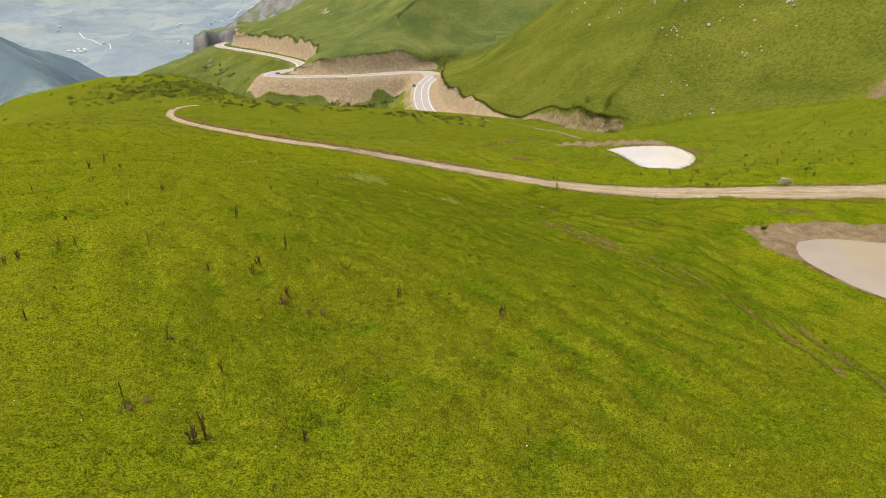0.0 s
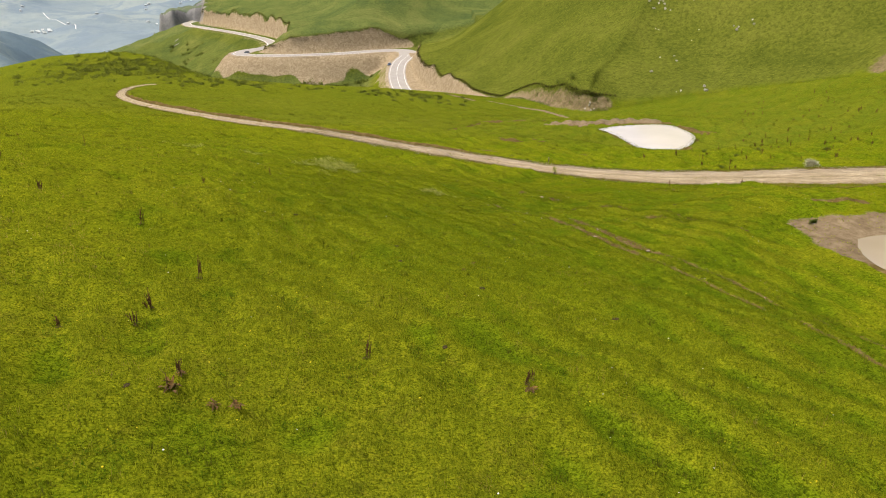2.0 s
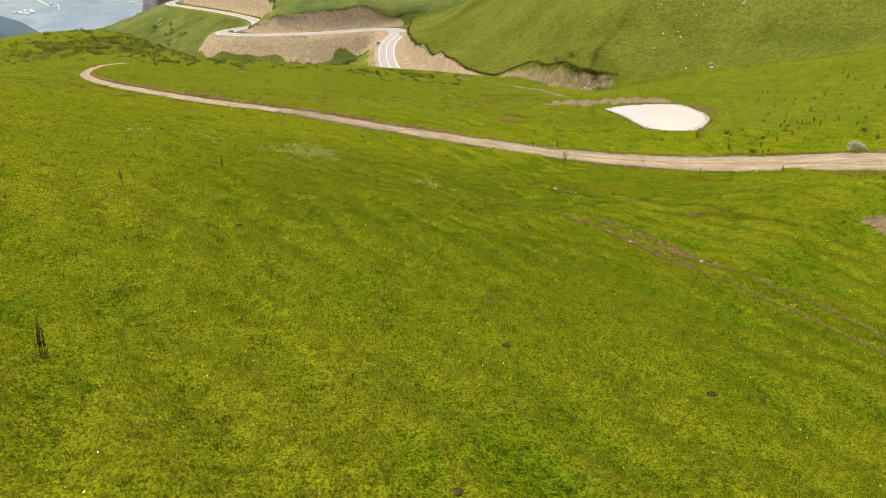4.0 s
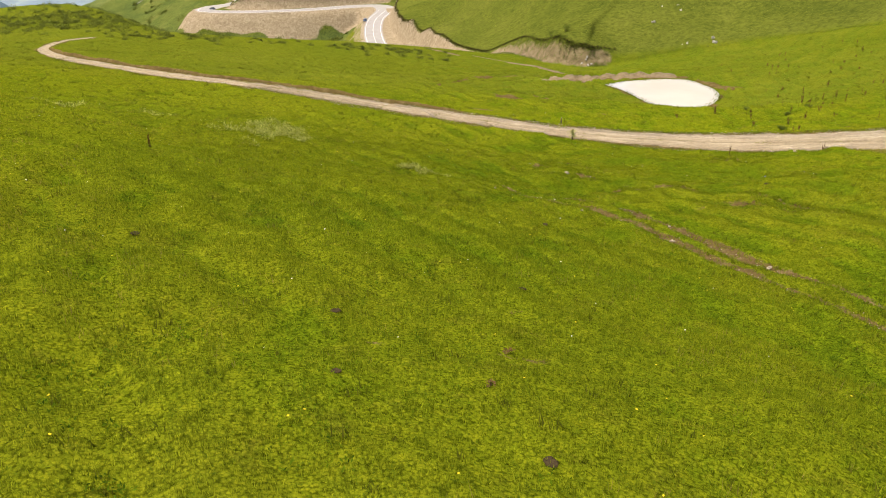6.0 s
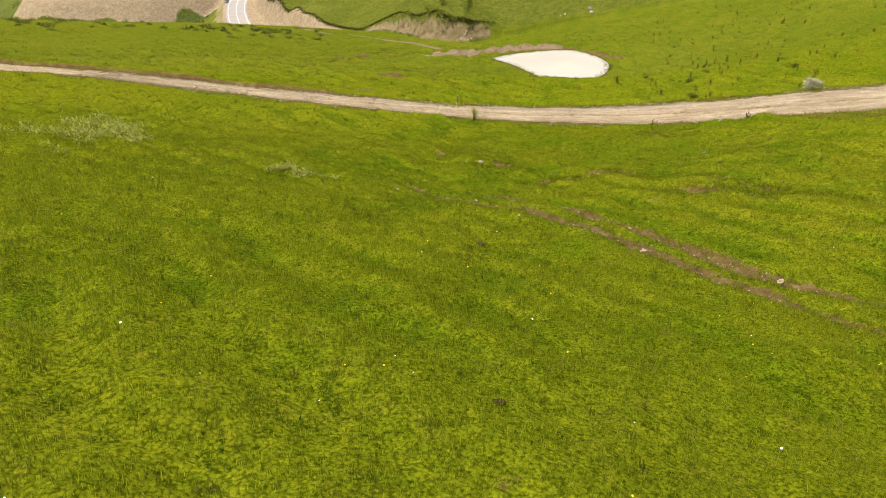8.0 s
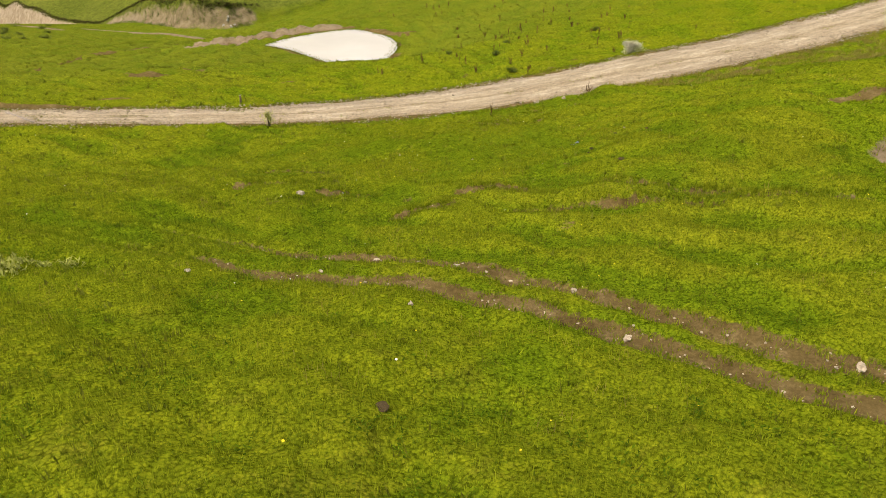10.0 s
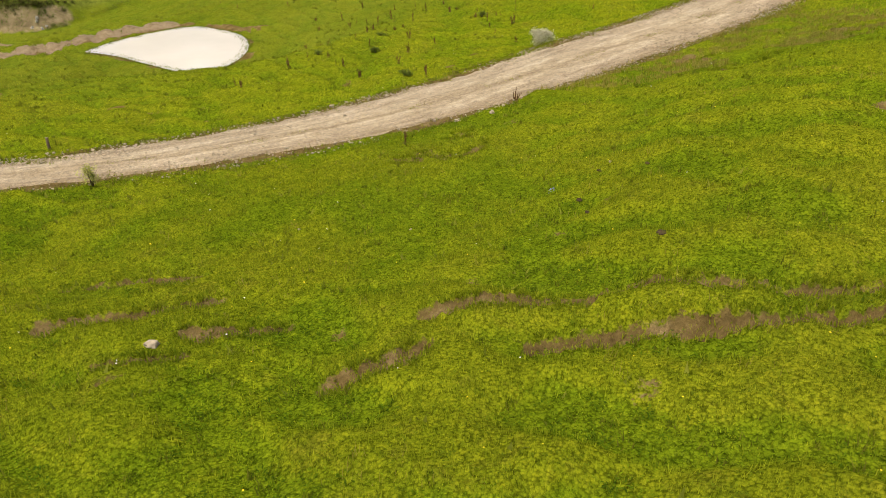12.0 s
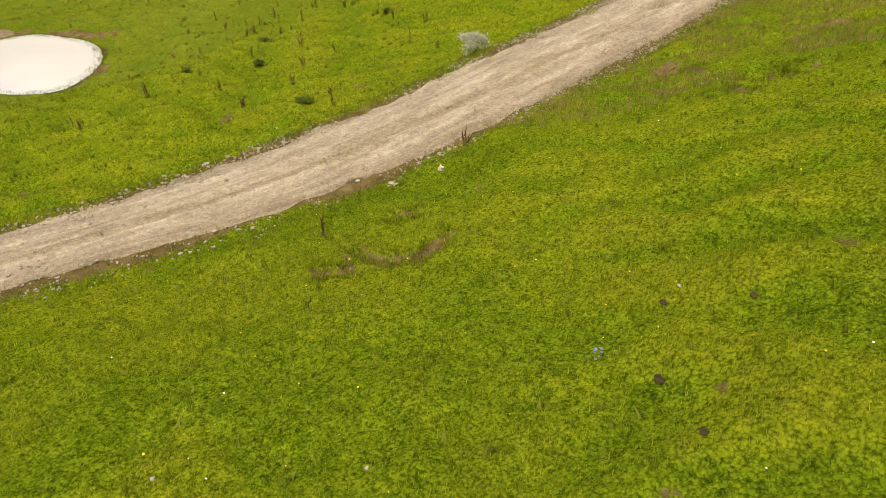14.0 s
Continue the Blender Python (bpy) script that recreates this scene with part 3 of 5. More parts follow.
# ---- ground: one sheet to the horizon ----
def build_ground():
    core_x, core_y = list(np.r_[np.arange(-22, 3, 0.5), np.arange(3, 25, 0.2), np.arange(25, 58, 0.5)]), list(np.r_[np.arange(20, 54, 0.6), np.arange(54, 84, 0.2), np.arange(84, 106, 0.42)])
    left = spread(core_x[0], -150, 0.5, 1.03, 2.1)
    right = spread(core_x[-1], 150, 0.42, 1.03, 1.9)
    xs = np.r_[sorted(spread(-330, -4300, 2.6, 1.09, 160)), sorted(spread(-150, -330, 1.7, 1.02, 2.5)), sorted(left), core_x, right, spread(150, 3000, 1.5, 1.1, 150)]
    mid_y = spread(core_y[-1], 300, 0.45, 1.012, 1.4)
    late_y = spread(mid_y[-1], 640, 1.2, 1.02, 2.2)
    ys = np.r_[sorted(spread(core_y[0], -400, 0.42, 1.12, 40)), core_y, mid_y, late_y, spread(640, 900, 1.7, 1.02, 3.2), spread(900, 4400, 3.4, 1.06, 160)]
    xs, ys = np.unique(xs.round(3)), np.unique(ys.round(3))
    x, y = np.meshgrid(xs, ys)
    z, bare = surface(x, y)
    steep = slope_of(x, y)
    d, road_at, _, _ = beside(x, y, ASPHALT)
    near_far, near_k, _, _ = beside(x, y, HILL_FOOT)
    far_far, far_k, _, _ = beside(x, y, FAR_FOOT)
    inside_1, inside_2 = -near_far, -far_far
    def scarp(inside, k, cuts, wide):
        tall = np.interp(k, range(len(cuts)), cuts)
        wide = wide * (1 + 0.12 * waves(x, y, 19, 31))
        return np.clip(0.5 + np.minimum(inside + 1.2, wide - inside) / 4, 0, 1) * step((tall - 0.9) / 1.2)
    bank = np.maximum(scarp(inside_1, near_k, HILL_CUT, np.interp(near_k, [3.5, 5], [7.5, 4.0])), scarp(inside_2, far_k, FAR_CUT, 4.2) * step((far_k - 3.5) / 0.4))
    bank = np.where((inside_1 > -2) & ((near_k > 16.6) | ((near_k > 3.3) & (near_k < 5.5))), bank * np.interp(near_k, [3.3, 3.75, 16.6, 17.2], [1.0, 0.0, 1.0, 0.0]), bank)
    bank = bank * np.interp(near_k, [6.5, 10, 11], [0.64, 0.66, 1.0]) * (y > 150)
    lower = np.interp(road_at, [0, 4, 6, 7, 11.6, 12.6, 14], [4, 5, 8, 13, 12, 5, 3]) * (1 + 0.5 * waves(x, y, 30, 32))
    below = np.clip(0.5 + np.minimum(d + 2, 8 + lower - d) / 5, 0, 1) * np.interp(road_at, [0, 5, 6.5, 11.5, 13, 22], [0.5, 0.52, 0.95, 0.95, 0.46, 0.42])
    bank = np.maximum(bank, np.where((y > 262) & (d > 0) & (y < 900), below, 0))
    bank = np.where((d < 0) & (d > -15) & (y > 232) & (y < 505) & (inside_1 < 3) & (inside_2 < 0), 1.0, bank)
    bank = bank * step((1000 - y) / 100)
    rock = step((waves(x, y, 60, 33) + waves(x, y, 14, 34) * 0.6 - 1.0) / 0.4) * step((y - 640) / 100) * step((steep - 0.3) / 0.2)
    rock = np.maximum(rock, step((steep - 0.55) / 0.3) * step((y - 780) / 60) * step((x + 330) / 20) * step((-215 - x) / 20))
    ob = mesh_object("ground", np.stack([x, y, z], -1).reshape(-1, 3), grid_faces(len(xs), len(ys)), PASTURE)
    # painted haze: 0.2 lower slope, 0.5 near hill with its olive, 1 far hill
    hill_haze = 0.5 * step((inside_1 + 0.5) / 5)
    hill_haze = np.maximum(hill_haze, 0.2 * step((y - 100) / 40))
    hill_haze = np.maximum(hill_haze, step((inside_2 + 2) / 10))
    hill_haze = np.maximum(hill_haze, 0.8 * step((d - 10) / 10) * (y > 262) * step((beside(x, y, CREST)[0] - 8) / 10))
    hill_haze = np.where(y > 760, 1.0, np.where(y > 490, np.maximum(hill_haze, 0.7), hill_haze))
    zone(ob, "hill_haze", hill_haze.ravel()), zone(ob, "lush", lush(x, y).ravel()), zone(ob, "mud", silt(x, y).ravel()), zone(ob, "pale", step((y - 225) / 60).ravel())
    zone(ob, "bare", bare.ravel()), zone(ob, "bank", bank.ravel()), zone(ob, "rock", rock.ravel())
    return tagged(ob, "sloping alpine pasture of short green grass", "ground", kind="structure")


ground = build_ground()


# ---- roads and ponds ----
def curve_points(line, gap):
    """A smooth line through the points, with a point about every gap metres, and its place along the line."""
    pts = np.array(line, float)
    ext = np.vstack([2 * pts[0] - pts[1], pts, 2 * pts[-1] - pts[-2]])
    out, at = [], []
    for k in range(len(pts) - 1):
        a, b, c, d = ext[k : k + 4]
        n = max(2, int(np.linalg.norm(c - b) / gap))
        for s in np.arange(n) / n:
            out.append(0.5 * (2 * b + (c - a) * s + (2 * a - 5 * b + 4 * c - d) * s * s + (3 * b - a - 3 * c + d) * s**3))
            at.append(k + s)
    return np.array(out + [pts[-1]]), np.array(at + [len(pts) - 1.0])


def ribbon(name, line, gap, widths, height, mat, across=9, crown=0.0, ragged=0.0):
    """A strip of ground along a line; widths and height are functions of the place along it."""
    mid, at = curve_points(line, gap)
    ahead = np.gradient(mid, axis=0)
    ahead /= np.linalg.norm(ahead, axis=1)[:, None]
    left = np.stack([-ahead[:, 1], ahead[:, 0]], 1)
    f = np.linspace(-1, 1, across)
    wild = waves(mid[:, :1] + 40 * np.sign(f), mid[:, 1:], 7.0, 41) + 0.8 * waves(mid[:, :1] + 40 * np.sign(f), mid[:, 1:], 1.9, 42)
    half = widths(at)[:, None] * (1 + ragged * wild * (np.abs(f) > 0.9))
    x, y = mid[:, :1] + left[:, :1] * f * half, mid[:, 1:] + left[:, 1:] * f * half
    z = height(x, y, mid, at, f) + crown * (1 - f**2)
    ob = mesh_object(name, np.stack([x, y, z], -1).reshape(-1, 3), grid_faces(across, len(mid)), mat)
    zone(ob, "across", np.broadcast_to((f + 1) / 2, x.shape).ravel())
    length = np.r_[0, np.cumsum(np.hypot(*np.diff(mid, axis=0).T))]
    zone(ob, "along", np.broadcast_to(length[:, None], x.shape).ravel())
    return ob


def gravel_height(x, y, mid, at, f):
    z = (land(mid[:, 0], mid[:, 1]) + 0.05)[:, None] + 0.025 * waves(x, y, 2.2, 51) + 0.02 * waves(x, y, 0.8, 52)
    z = z - 0.05 * np.exp(-((np.abs(f) - 0.45) / 0.14) ** 2)
    return z - 0.16 * (np.abs(f) > 0.97)


def road_bank():
    """The low earth bank cut on the far side of the gravel track: torn face, grassy top."""
    mid, at = curve_points(GRAVEL_ROAD, 0.5)
    ok = (at > 3.6) & (at < 12.6)
    ahead = np.gradient(mid, axis=0)
    ahead /= np.linalg.norm(ahead, axis=1)[:, None]
    mid, at, ahead = mid[ok], at[ok], ahead[ok]
    left = np.stack([-ahead[:, 1], ahead[:, 0]], 1)
    grow = np.interp(at, [3.6, 4.6, 11, 12.6], [0.0, 1.0, 0.9, 0.0]) * (1 + 0.35 * waves(mid[:, 0], mid[:, 1], 11, 28))
    steps = np.array([-0.15, 0.05, 0.2, 0.35, 0.7, 1.3, 2.2])
    rises = np.array([-0.2, 0.1, 0.33, 0.45, 0.44, 0.28, -0.25])
    off = road_half(at)[:, None] + steps + 0.25 * waves(mid[:, :1], mid[:, 1:], 5.0, 29)
    x, y = mid[:, :1] + left[:, :1] * off, mid[:, 1:] + left[:, 1:] * off
    base = np.where(steps > 0.5, land(x, y), land(mid[:, 0], mid[:, 1])[:, None])
    z = base + rises * np.clip(grow, 0, 2)[:, None] + 0.06 * waves(x, y, 1.1, 30) - 0.2 * (grow[:, None] < 0.1)
    ob = mesh_object("road_bank", np.stack([x, y, z], -1).reshape(-1, 3), grid_faces(len(steps), len(mid)), PASTURE)
    zone(ob, "bare", np.broadcast_to(np.interp(steps, [0.2, 0.7], [1.0, 0.0]), x.shape).ravel())
    return tagged(ob, "low dark earth bank along the gravel track", "bank", kind="structure")


road_bank()


def asphalt_height(x, y, mid, at, f):
    return (road_height(at) + 0.12)[:, None] + 0 * x


tagged(ribbon("road", GRAVEL_ROAD, 0.4, road_half, gravel_height, GRAVEL, 25, 0.04, 0.07), "pale stony gravel track with worn wheel lines", "dirt road", kind="structure")
asphalt_road = tagged(ribbon("road", ASPHALT, 3.0, lambda at: np.interp(at, [0, 5, 7, 8, 11, 13, 15, 22], [4.6, 4.8, 6.5, 6.5, 5.0, 6.5, 4.6, 4.4]), asphalt_height, ASPHALT_GREY, 5, 0.05), "grey asphalt mountain road with white lines", "road", kind="structure")


tagged(ribbon("road_verge", ASPHALT, 3.0, lambda at: np.interp(at, [0, 5, 7, 8, 11, 13, 15, 22], [6.2, 6.6, 9.0, 9.0, 7.0, 9.0, 6.2, 6.0]), lambda x, y, mid, at, f: asphalt_height(x, y, mid, at, f) - 0.05 - 0.35 * (np.abs(f) > 0.99), GRAVEL, 9, 0.0, 0.06), "pale gravel verge of the mountain road", "road", kind="structure")


def offset_line(line, gap, side):
    mid, at = curve_points(line, gap)
    ahead = np.gradient(mid, axis=0)
    ahead /= np.linalg.norm(ahead, axis=1)[:, None]
    return [tuple(p) for p in mid + side * np.stack([-ahead[:, 1], ahead[:, 0]], 1)], at


def painted_line(side, half, start, stop):
    line, at = offset_line(ASPHALT, 4.0, side)
    keep = [p for p, a in zip(line, at) if start <= a <= stop]
    ks = at[(at >= start) & (at <= stop)]
    def height(x, y, mid, along, f):
        return (road_height(np.interp(along, range(len(ks)), ks)) + 0.185)[:, None] + 0 * x
    ob = ribbon("road_marking", keep, 4.0, lambda along: np.full(len(along), half), height, WHITE_PAINT, 2)
    ob.parent = asphalt_road
    return ob


for side, half in ((-3.9, 0.14), (0.0, 0.11), (3.9, 0.14)):
    painted_line(side, half, 1.5, 6.0)
for side in (-4.2, 4.2):
    painted_line(side, 0.2, 8.2, 12.5)
    painted_line(side * 0.9, 0.25, 14.5, 20.0)


def pond(name, ring, level, mat, label):
    pts, _ = curve_points(ring + ring[:1], 0.6)
    pts = pts[:-1]
    mid = pts.mean(0)
    n, rows = len(pts), 8
    grow = 1 + 0.008 * waves(pts[:, :1], pts[:, 1:], 3.0, 61)
    xy = np.concatenate([mid + (pts - mid) * grow * k / rows * 1.04 for k in range(1, rows + 1)])
    verts = np.column_stack([np.vstack([xy, mid]), np.full(n * rows + 1, level)])
    faces = [[r * n + i, r * n + (i + 1) % n, (r + 1) * n + (i + 1) % n, (r + 1) * n + i] for r in range(rows - 1) for i in range(n)]
    bm = bmesh.new()
    vs = [bm.verts.new(v) for v in verts]
    for f in faces:
        bm.faces.new([vs[i] for i in f])
    for i in range(n):
        bm.faces.new([vs[n * rows], vs[i], vs[(i + 1) % n]])
    bmesh.ops.recalc_face_normals(bm, faces=bm.faces)
    return tagged(part(name, bm, mat), label, "pond", kind="structure")


pond("water", POND_1, POND_1_Z, WATER, "still pond reflecting the bright overcast sky, part of it painted in white")
pond("water", POND_2, POND_2_Z, MUDDY_WATER, "shallow muddy brown watering pond with trodden shore")

for k, (x, y, wide) in enumerate(((-2.2, 109.0, 0.9), (-0.5, 107.9, 0.8), (0.4, 107.3, 0.55))):
    ring = [(x + wide * (1 + 0.25 * math.sin(3 * a + k)) * math.cos(a) * 0.9 - 0.5 * wide * math.sin(a) * 0.4, y - wide * 0.55 * math.cos(a) + wide * 0.45 * math.sin(a)) for a in (n * 0.6283 for n in range(10))]
    pond("puddle", ring, float(land(x, y)) + 0.085, WATER, "rain puddle on the gravel track")

# ---- distance: valley slopes and a wooded ridge, haze painted into their colours ----
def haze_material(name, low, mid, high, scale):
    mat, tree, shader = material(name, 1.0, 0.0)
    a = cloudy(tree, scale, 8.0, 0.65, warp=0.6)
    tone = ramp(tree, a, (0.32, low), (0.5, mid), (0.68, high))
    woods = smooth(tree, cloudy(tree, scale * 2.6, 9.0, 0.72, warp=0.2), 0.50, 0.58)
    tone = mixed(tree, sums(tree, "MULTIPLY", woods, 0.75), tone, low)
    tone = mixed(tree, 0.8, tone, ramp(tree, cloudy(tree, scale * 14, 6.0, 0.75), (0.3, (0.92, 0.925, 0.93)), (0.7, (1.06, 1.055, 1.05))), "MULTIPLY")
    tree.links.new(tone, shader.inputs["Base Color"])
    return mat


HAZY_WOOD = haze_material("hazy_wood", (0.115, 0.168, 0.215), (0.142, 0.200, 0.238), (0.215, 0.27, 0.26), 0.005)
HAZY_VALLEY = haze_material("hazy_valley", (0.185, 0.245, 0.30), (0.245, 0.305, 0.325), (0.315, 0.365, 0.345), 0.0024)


def distant(name, x0, x1, y0, y1, nx, ny, height, mat, label):
    x, y = np.meshgrid(np.linspace(x0, x1, nx), np.linspace(y0, y1, ny))
    ob = mesh_object(name, np.stack([x, y, height(x, y)], -1).reshape(-1, 3), grid_faces(nx, ny), mat)
    return tagged(ob, label, "mountain", kind="structure")


def wooded(x, y):
    across = (x + 795) * 0.466 + (y - 1275) * 0.885
    along = (x + 795) * 0.885 - (y - 1275) * 0.466
    top = np.minimum(-100 - 0.40 * along, -36 - 0.1 * along) + 7 * waves(x, y, 240, 81)
    return np.maximum(top - 0.55 * np.abs(across + 14 * waves(x, y, 300, 82)) + 4 * waves(x, y, 60, 83), -262)


def far_slope(x, y):
    away = np.hypot(x, y)
    return -345 + 0.075 * (away - 1500) + 17 * waves(x, y, 700, 84) + 9 * waves(x, y, 190, 85) + 0.09 * soft(away - 3900, 200)


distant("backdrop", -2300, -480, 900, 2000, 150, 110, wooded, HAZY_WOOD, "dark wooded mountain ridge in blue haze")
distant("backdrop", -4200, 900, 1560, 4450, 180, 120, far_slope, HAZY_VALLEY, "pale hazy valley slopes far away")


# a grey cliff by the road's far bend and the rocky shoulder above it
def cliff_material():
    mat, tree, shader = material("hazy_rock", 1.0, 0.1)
    # rock and turf paled towards blue-grey, haze painted into the base colour
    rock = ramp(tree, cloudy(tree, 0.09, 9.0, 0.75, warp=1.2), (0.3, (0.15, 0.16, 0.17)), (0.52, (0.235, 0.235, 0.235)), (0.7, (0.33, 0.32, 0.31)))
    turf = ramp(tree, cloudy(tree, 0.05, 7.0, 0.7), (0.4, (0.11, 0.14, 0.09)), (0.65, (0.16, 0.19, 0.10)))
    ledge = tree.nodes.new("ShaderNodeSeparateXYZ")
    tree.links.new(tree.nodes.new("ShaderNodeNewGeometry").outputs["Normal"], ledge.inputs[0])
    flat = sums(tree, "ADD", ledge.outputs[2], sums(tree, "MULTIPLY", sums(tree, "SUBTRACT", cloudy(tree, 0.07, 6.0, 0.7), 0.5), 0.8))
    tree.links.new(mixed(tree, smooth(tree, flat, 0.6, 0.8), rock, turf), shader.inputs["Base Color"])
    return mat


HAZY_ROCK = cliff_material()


def outcrop(x, y):
    top = -47 + 0.10 * (x + 300) + 2.5 * waves(x, y, 22, 86)
    side = np.maximum.reduce([0 * x, -303 - x + 5 * waves(x, y, 17, 87), 880 - y + 6 * waves(x, y, 20, 88)])
    return np.maximum(top - 3.5 * side, -120)


def shoulder(x, y):
    top = np.minimum(-75 + 0.78 * (x + 378), 40.0) + 5 * waves(x, y, 55, 89)
    return np.maximum(top - 0.95 * np.abs(y - 1250 + 8 * waves(x, y, 40, 90)), -170)


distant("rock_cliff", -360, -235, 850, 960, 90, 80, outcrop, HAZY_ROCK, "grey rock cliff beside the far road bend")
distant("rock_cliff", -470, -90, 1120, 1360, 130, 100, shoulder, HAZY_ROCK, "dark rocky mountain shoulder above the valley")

# ---- things ----
STONE = plain("pale_limestone", (0.37, 0.31, 0.215), 0.9, 0.2, 6.0, 0.35)
BOULDER = plain("grey_boulder", (0.38, 0.355, 0.30), 0.95, 0.2, 1.2, 0.4)
SEED = plain("dock_seed", (0.105, 0.056, 0.022), 0.9, 0.1, 20.0, 0.4)
STALK = plain("dock_stalk", (0.14, 0.085, 0.035), 0.9, 0.1, 20.0, 0.3)
DOCK_LEAF = leafy("dock_leaf", (0.10, 0.13, 0.018))
WITHERED = plain("withered_leaf", (0.115, 0.074, 0.028), 0.9, 0.1, 10.0, 0.4)
GREY_LEAF = leafy("grey_leaf", (0.52, 0.51, 0.36))
BUSH_LEAF = leafy("bush_leaf", (0.11, 0.145, 0.022))
TWIG = plain("twig", (0.12, 0.09, 0.06), 0.9, 0.1, 10.0, 0.3)
OLD_WOOD = plain("weathered_wood", (0.34, 0.29, 0.23), 0.9, 0.1, 6.0, 0.3)
PETAL_WHITE = plain("white_petal", (0.75, 0.74, 0.65), 0.8, 0.1, 5.0, 0.1)
PETAL_YELLOW = plain("yellow_petal", (0.70, 0.55, 0.02), 0.8, 0.1, 5.0, 0.15)
PETAL_BLUE = plain("blue_petal", (0.20, 0.21, 0.34), 0.8, 0.1, 5.0, 0.2)
TALL_HERB = leafy("tall_herb", (0.34, 0.36, 0.085))
pick = random.Random(11)


def top_of(x, y):
    return float(surface(np.array([x]), np.array([y]))[0][0])


def tube(bm, points, radii, sides=5):
    """A bent tapered stem through the points."""
    rings = []
    for (x, y, z), r in zip(points, radii):
        rings.append([bm.verts.new((x + r * math.cos(6.2832 * k / sides), y + r * math.sin(6.2832 * k / sides), z)) for k in range(sides)])
    for a, b in zip(rings, rings[1:]):
        for k in range(sides):
            bm.faces.new((a[k], a[(k + 1) % sides], b[(k + 1) % sides], b[k]))
    bm.faces.new(rings[-1])
    bm.faces.new(rings[0][::-1])


def lump(bm, centre, size, rough=0.25, rounds=1):
    """An uneven rounded piece."""
    made = bmesh.ops.create_icosphere(bm, subdivisions=rounds, radius=1.0)["verts"]
    shift = Vector((pick.uniform(-9, 9), pick.uniform(-9, 9), pick.uniform(-9, 9)))
    for v in made:
        d = 1 + rough * noise.noise(v.co * 1.7 + shift) * 2
        v.co = Vector(centre) + Vector((v.co.x * size[0], v.co.y * size[1], v.co.z * size[2])) * d


def leaf_blade(bm, base, turn, length, width, rise, droop):
    """A pointed, folded leaf of eight faces."""
    c, s = math.cos(turn), math.sin(turn)
    rows = []
    for f, w in ((0.0, 0.15), (0.3, 0.9), (0.65, 1.0), (1.0, 0.05)):
        up = base[2] + rise * length * f - droop * length * f * f
        x, y = base[0] + c * length * f, base[1] + s * length * f
        rows.append([bm.verts.new((x - s * g * w * width / 2, y + c * g * w * width / 2, up + 0.12 * width * abs(g))) for g in (-1, 0, 1)])
    for a, b in zip(rows, rows[1:]):
        for k in range(2):
            bm.faces.new((a[k], a[k + 1], b[k + 1], b[k]))


def dock_plant(tall, stalks, green):
    """A dock gone to seed: stalks with brown seed heads over a rosette of leaves."""
    ob = empty("dock_plant", (0, 0, -80))
    for k in range(stalks):
        lean_x, lean_y = pick.uniform(-0.22, 0.22) * tall, pick.uniform(-0.22, 0.22) * tall
        h, foot_x, foot_y = tall * pick.uniform(0.6, 1.05), pick.uniform(-0.12, 0.12), pick.uniform(-0.12, 0.12)
        path = [(lean_x * f * f + foot_x, lean_y * f * f + foot_y, -0.05 + (h + 0.05) * f) for f in (0, 0.35, 0.7, 1.0)]
        bm = bmesh.new()
        tube(bm, path, (0.013, 0.011, 0.009, 0.004), 5)
        stem = part("stalk", bm, STALK, ob)
        bm = bmesh.new()
        for n in range(7):
            f = 0.42 + 0.58 * n / 6
            r = 0.028 * (1.15 - 0.7 * n / 6)
            lump(bm, (lean_x * f * f + foot_x + pick.uniform(-0.02, 0.02), lean_y * f * f + foot_y + pick.uniform(-0.02, 0.02), h * f), (r, r, 0.07), 0.35)
        part("seed_head", bm, SEED, stem, "dark brown dock seed head")
    for k in range(6):
        bm = bmesh.new()
        leaf_blade(bm, (0, 0, 0.02), k * 1.05 + pick.uniform(-0.3, 0.3), pick.uniform(0.15, 0.28), pick.uniform(0.06, 0.10), 0.9, 0.75)
        part("leaf", bm, DOCK_LEAF if green or k % 2 else WITHERED, ob)
    return tagged(ob, "dock plant with dark brown seed stalks in short grass", "weed", "docks in the pasture")


docks = [dock_plant(0.85, 5, False), dock_plant(1.05, 4, False), dock_plant(0.7, 6, False), dock_plant(0.95, 1, True)]
DOCK_PLACES = [(53.7, 135.3), (46.0, 119.4), (54.8, 124.0), (48.7, 108.2), (61.7, 115.7), (55.5, 108.3), (64.5, 112.9), (31.4, 110.2), (37.3, 104.0), (38.8, 98.7), (-9.2, 33.2), (-27.0, 46.4), (-30.7, 49.1), (-19.9, 36.6), (-17.6, 33.1), (-18.3, 32.8), (-19.2, 29.9), (-24.2, 41.3), (-26.0, 51.8), (-26.4, 54.9), (-24.6, 52.4), (-11.0, 32.2), (-9.4, 34.8), (-9.2, 34.5), (-6.7, 17.5), (-6.4, 17.8), (-3.7, 18.2), (-9.2, 19.1), (-9.7, 23.7), (-6.8, 30.0), (-14.8, 23.8), (-6.9, 21.0), (3.1, 32.0), (-14.7, 34.4), (-19.0, 30.6), (-2.0, 33.2), (-8.6, 37.9), (3.3, 32.4), (49.5, 117.4), (49.7, 109.4), (61.1, 115.3), (58.1, 111.0), (63.0, 111.7), (51.0, 117.5), (31.7, 111.6), (40.2, 100.3), (27.3, 87.9), (35.7, 88.4)]
for k in range(120):
    if k < 80:
        x, y = pick.uniform(52, 100), pick.uniform(112, 190)
        x += 0.25 * (y - 112)
    else:
        x, y = pick.uniform(36, 70), pick.uniform(100, 136)
    DOCK_PLACES.append((x, y))
